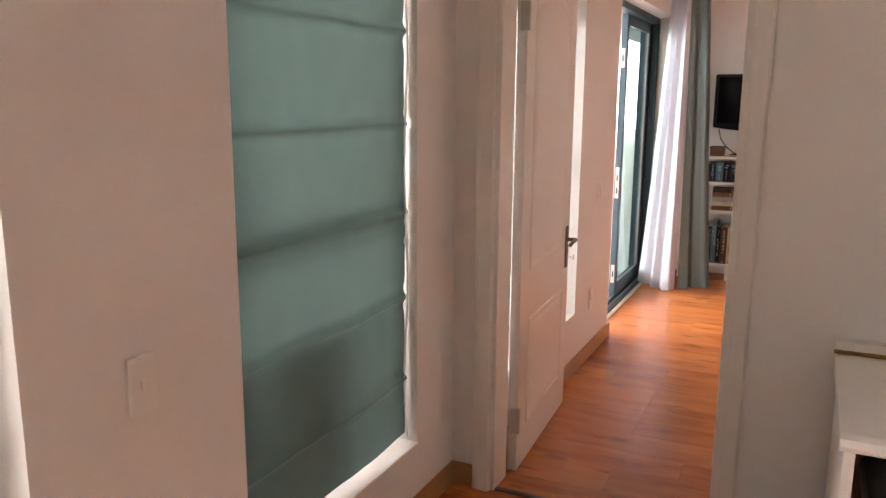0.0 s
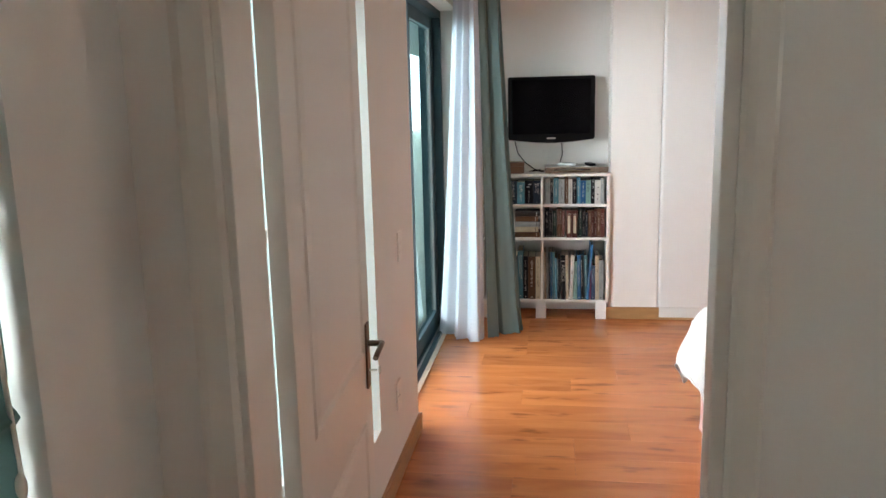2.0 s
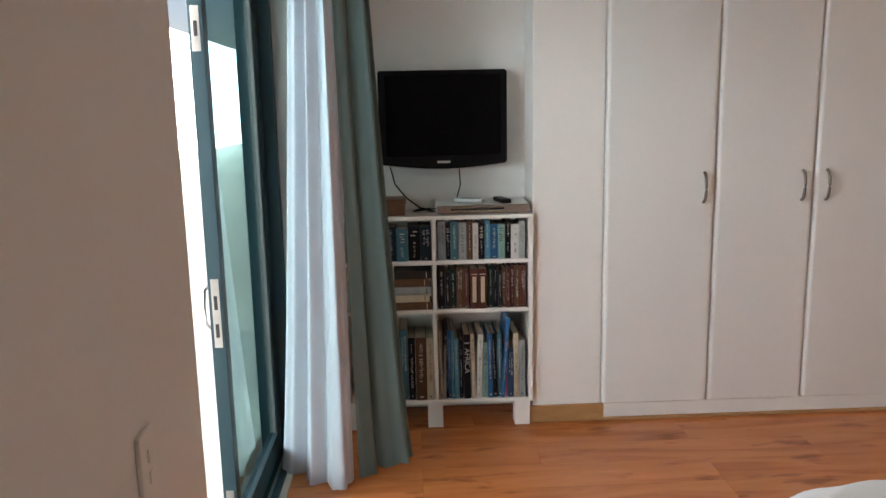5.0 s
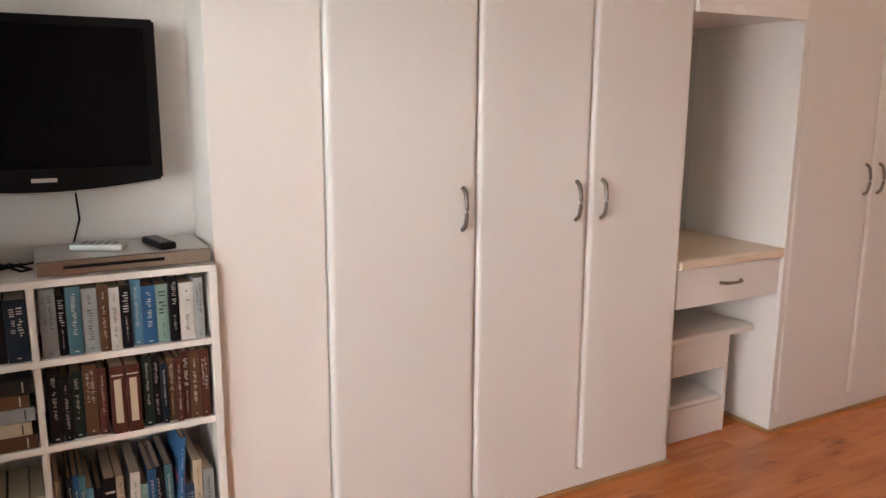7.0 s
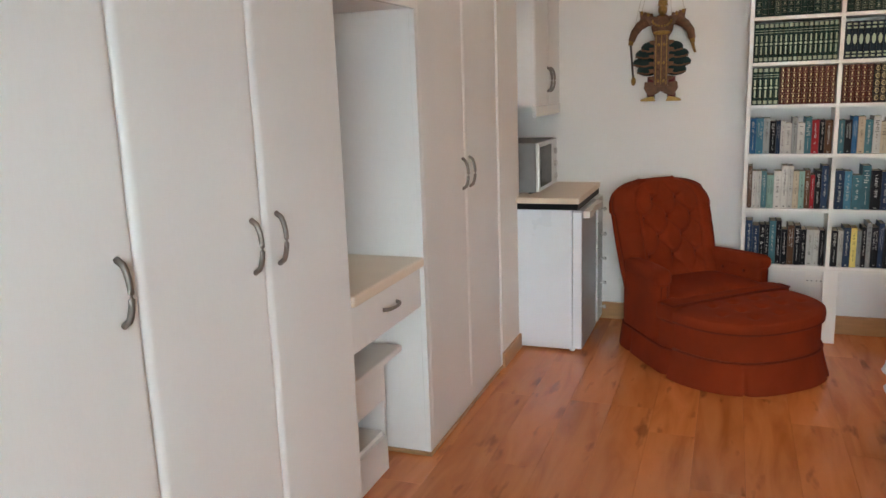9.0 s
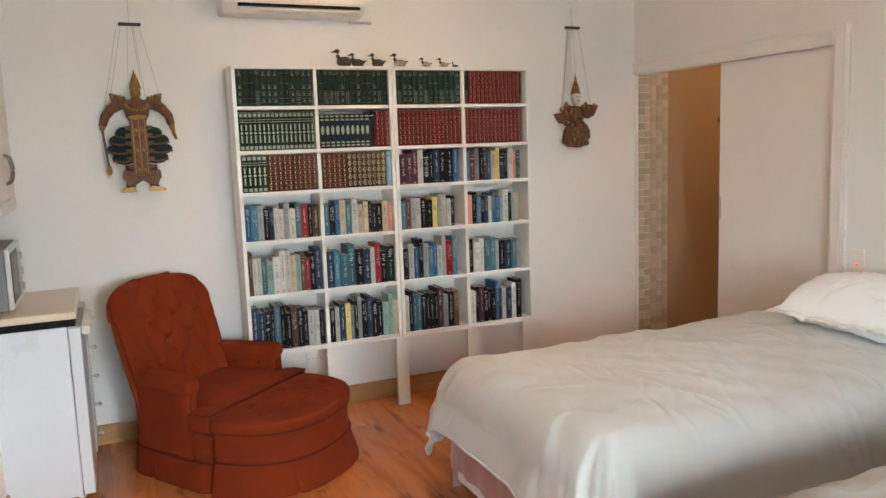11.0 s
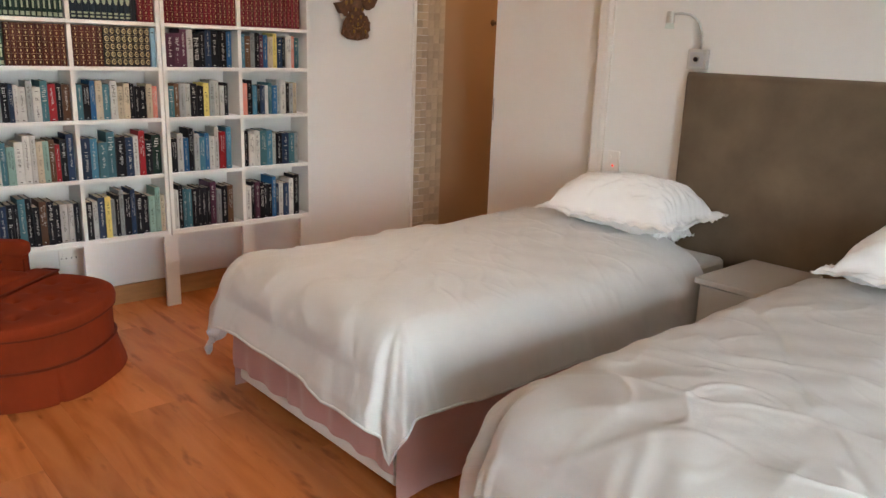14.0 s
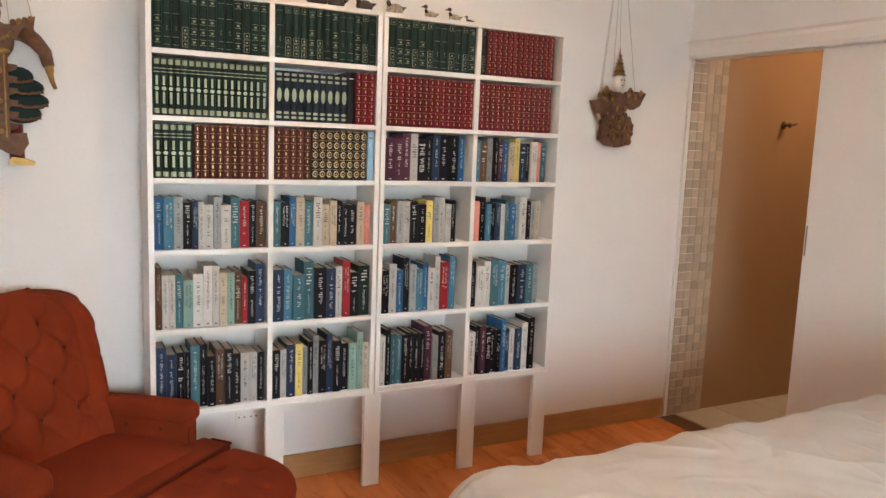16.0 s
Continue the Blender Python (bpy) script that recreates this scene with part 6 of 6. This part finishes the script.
# ---- bathroom doorway ----
bl = thing("unseen_ceiling_lamp", "warm round bathroom ceiling lamp", "ceiling lamp", (3.75, 1.75, CEIL))
part("base", rod((0, 0, -0.03), (0, 0, -0.001), 0.14, seg=28), M_WHITE, bl)
part("shade", ball((0, 0, -0.035), (0.125, 0.125, 0.06), seg=24), glow("lamp_glass", (1.0, 0.70, 0.40), 36.0), bl, "glowing opal shade of an unseen lamp")
bf = thing("door_frame", "cream painted frame of the bathroom doorway", "door frame", kind="structure")
part("architrave", prism([(2.82, YS), (2.82, YS + 0.016), (2.84, YS + 0.024), (2.86, YS + 0.016), (2.90, YS + 0.016), (2.915, YS + 0.008), (2.915, YS)], 0.0, 2.068, "z"), M_DOORP, bf)
b = prism([(YS, 1.976), (YS + 0.008, 1.976), (YS + 0.016, 1.992), (YS + 0.016, 2.035), (YS + 0.024, 2.052), (YS + 0.016, 2.068), (YS, 2.068)], 2.9155, 4.519, "x")
part("architrave", b, M_DOORP, bf)
part("stop", box(2.916, 2.80, 0.0, 2.930, 2.879, 1.974), M_DOORP, bf)
sd = thing("door_4", "cream sliding bathroom door standing half open", "door", kind="structure")
part("leaf", box(2.931, 2.79, 0.008, 3.757, 2.83, 1.974, 0.003), M_DOORP, sd)
part("finger_pull", box(3.742, 2.831, 1.03, 3.748, 2.8325, 1.17), M_GASKET, sd, "narrow recessed finger pull")
tagged(part("wall_bathroom", box(4.512, 1.001, 0, 4.5195, 2.5995, CEIL), M_BATHW), "tan tiled bathroom wall", "wall", kind="structure")
hk = bmesh.new()
rod((4.512, 2.12, 1.66), (4.47, 2.12, 1.66), 0.010, hk)
ball((4.508, 2.12, 1.66), (0.006, 0.024, 0.024), hk)
ball((4.468, 2.12, 1.66), 0.015, hk)
tube([(4.468, 2.12, 1.66), (4.455, 2.10, 1.665), (4.45, 2.08, 1.67)], 0.006, hk)
tagged(part("towel_hook", hk, M_BRONZE), "dark bronze towel hook on the bathroom wall", "hook")
gm = thing("mosaic_panel", "beige stone mosaic strip on the bathroom wall", "mosaic", kind="structure")
part("grout", box(4.510, 2.60, 0.0, 4.5198, 2.86, CEIL), M_GROUT, gm)
me = bpy.data.meshes.new("tile")
b = box(-0.003, -0.0245, -0.0245, 0.003, 0.0245, 0.0245, 0.0015, seg=1)
b.to_mesh(me)
b.free()
me.materials.append(M_TILE)
for i in range(1, 6):
    for j in range(40):
        o = new("tile", me)
        o.parent = gm
        o.location = (4.504 - 0.001 * rng.random(), 2.576 + 0.0515 * i, 0.028 + 0.0515 * j)
bfl = tagged(part("floor_bathroom", box(2.9, 1.0, -0.1, 4.52, 2.785, -0.004), M_GROUT), "pale tiled bathroom floor", "floor", kind="structure")
me = bpy.data.meshes.new("tile")
b = box(-0.148, -0.148, -0.004, 0.148, 0.148, 0.004, 0.002, seg=1)
b.to_mesh(me)
b.free()
me.materials.append(M_BATHF)
for i in range(5):
    for j in range(6):
        o = new("tile", me)
        o.parent = bfl
        o.location = (4.37 - 0.3 * i, 2.635 - 0.3 * j, 0.0)

# ---- floor boards ----
fl = tagged(part("floor", box(-1.2, -1.9, -0.12, 4.52, 7.6, -0.006), M_SUB), "glossy orange-brown laminate board floor", "floor", kind="structure")
BOARD = {}


def board(x0, x1, y0, y1):
    key = (round(x1 - x0, 3), round(y1 - y0, 3))
    if key not in BOARD:
        b_ = box(-key[0] / 2 + 0.0003, -key[1] / 2 + 0.0003, -0.006, key[0] / 2 - 0.0003, key[1] / 2 - 0.0003, 0.0, 0.0005, seg=1)
        m_ = bpy.data.meshes.new("plank")
        b_.to_mesh(m_)
        b_.free()
        m_.materials.append(M_FLOOR)
        BOARD[key] = m_
    o = new("plank", BOARD[key])
    o.parent = fl
    o.location = ((x0 + x1) / 2, (y0 + y1) / 2, 0.0)


y = -1.69
while y < 7.4:
    y1 = min(y + 0.192, 7.4)
    xa, xb = (-1.0, 4.52) if y > 2.78 else (-0.98, 2.2)
    x = xa - rng.choice([0.15, 0.4, 0.65, 0.9])
    while x < xb:
        x1 = x + 1.2
        if min(x1, xb) - max(x, xa) > 0.03:
            board(round(max(x, xa), 2), round(min(x1, xb), 2), y, y1)
        x = x1
    y = y1
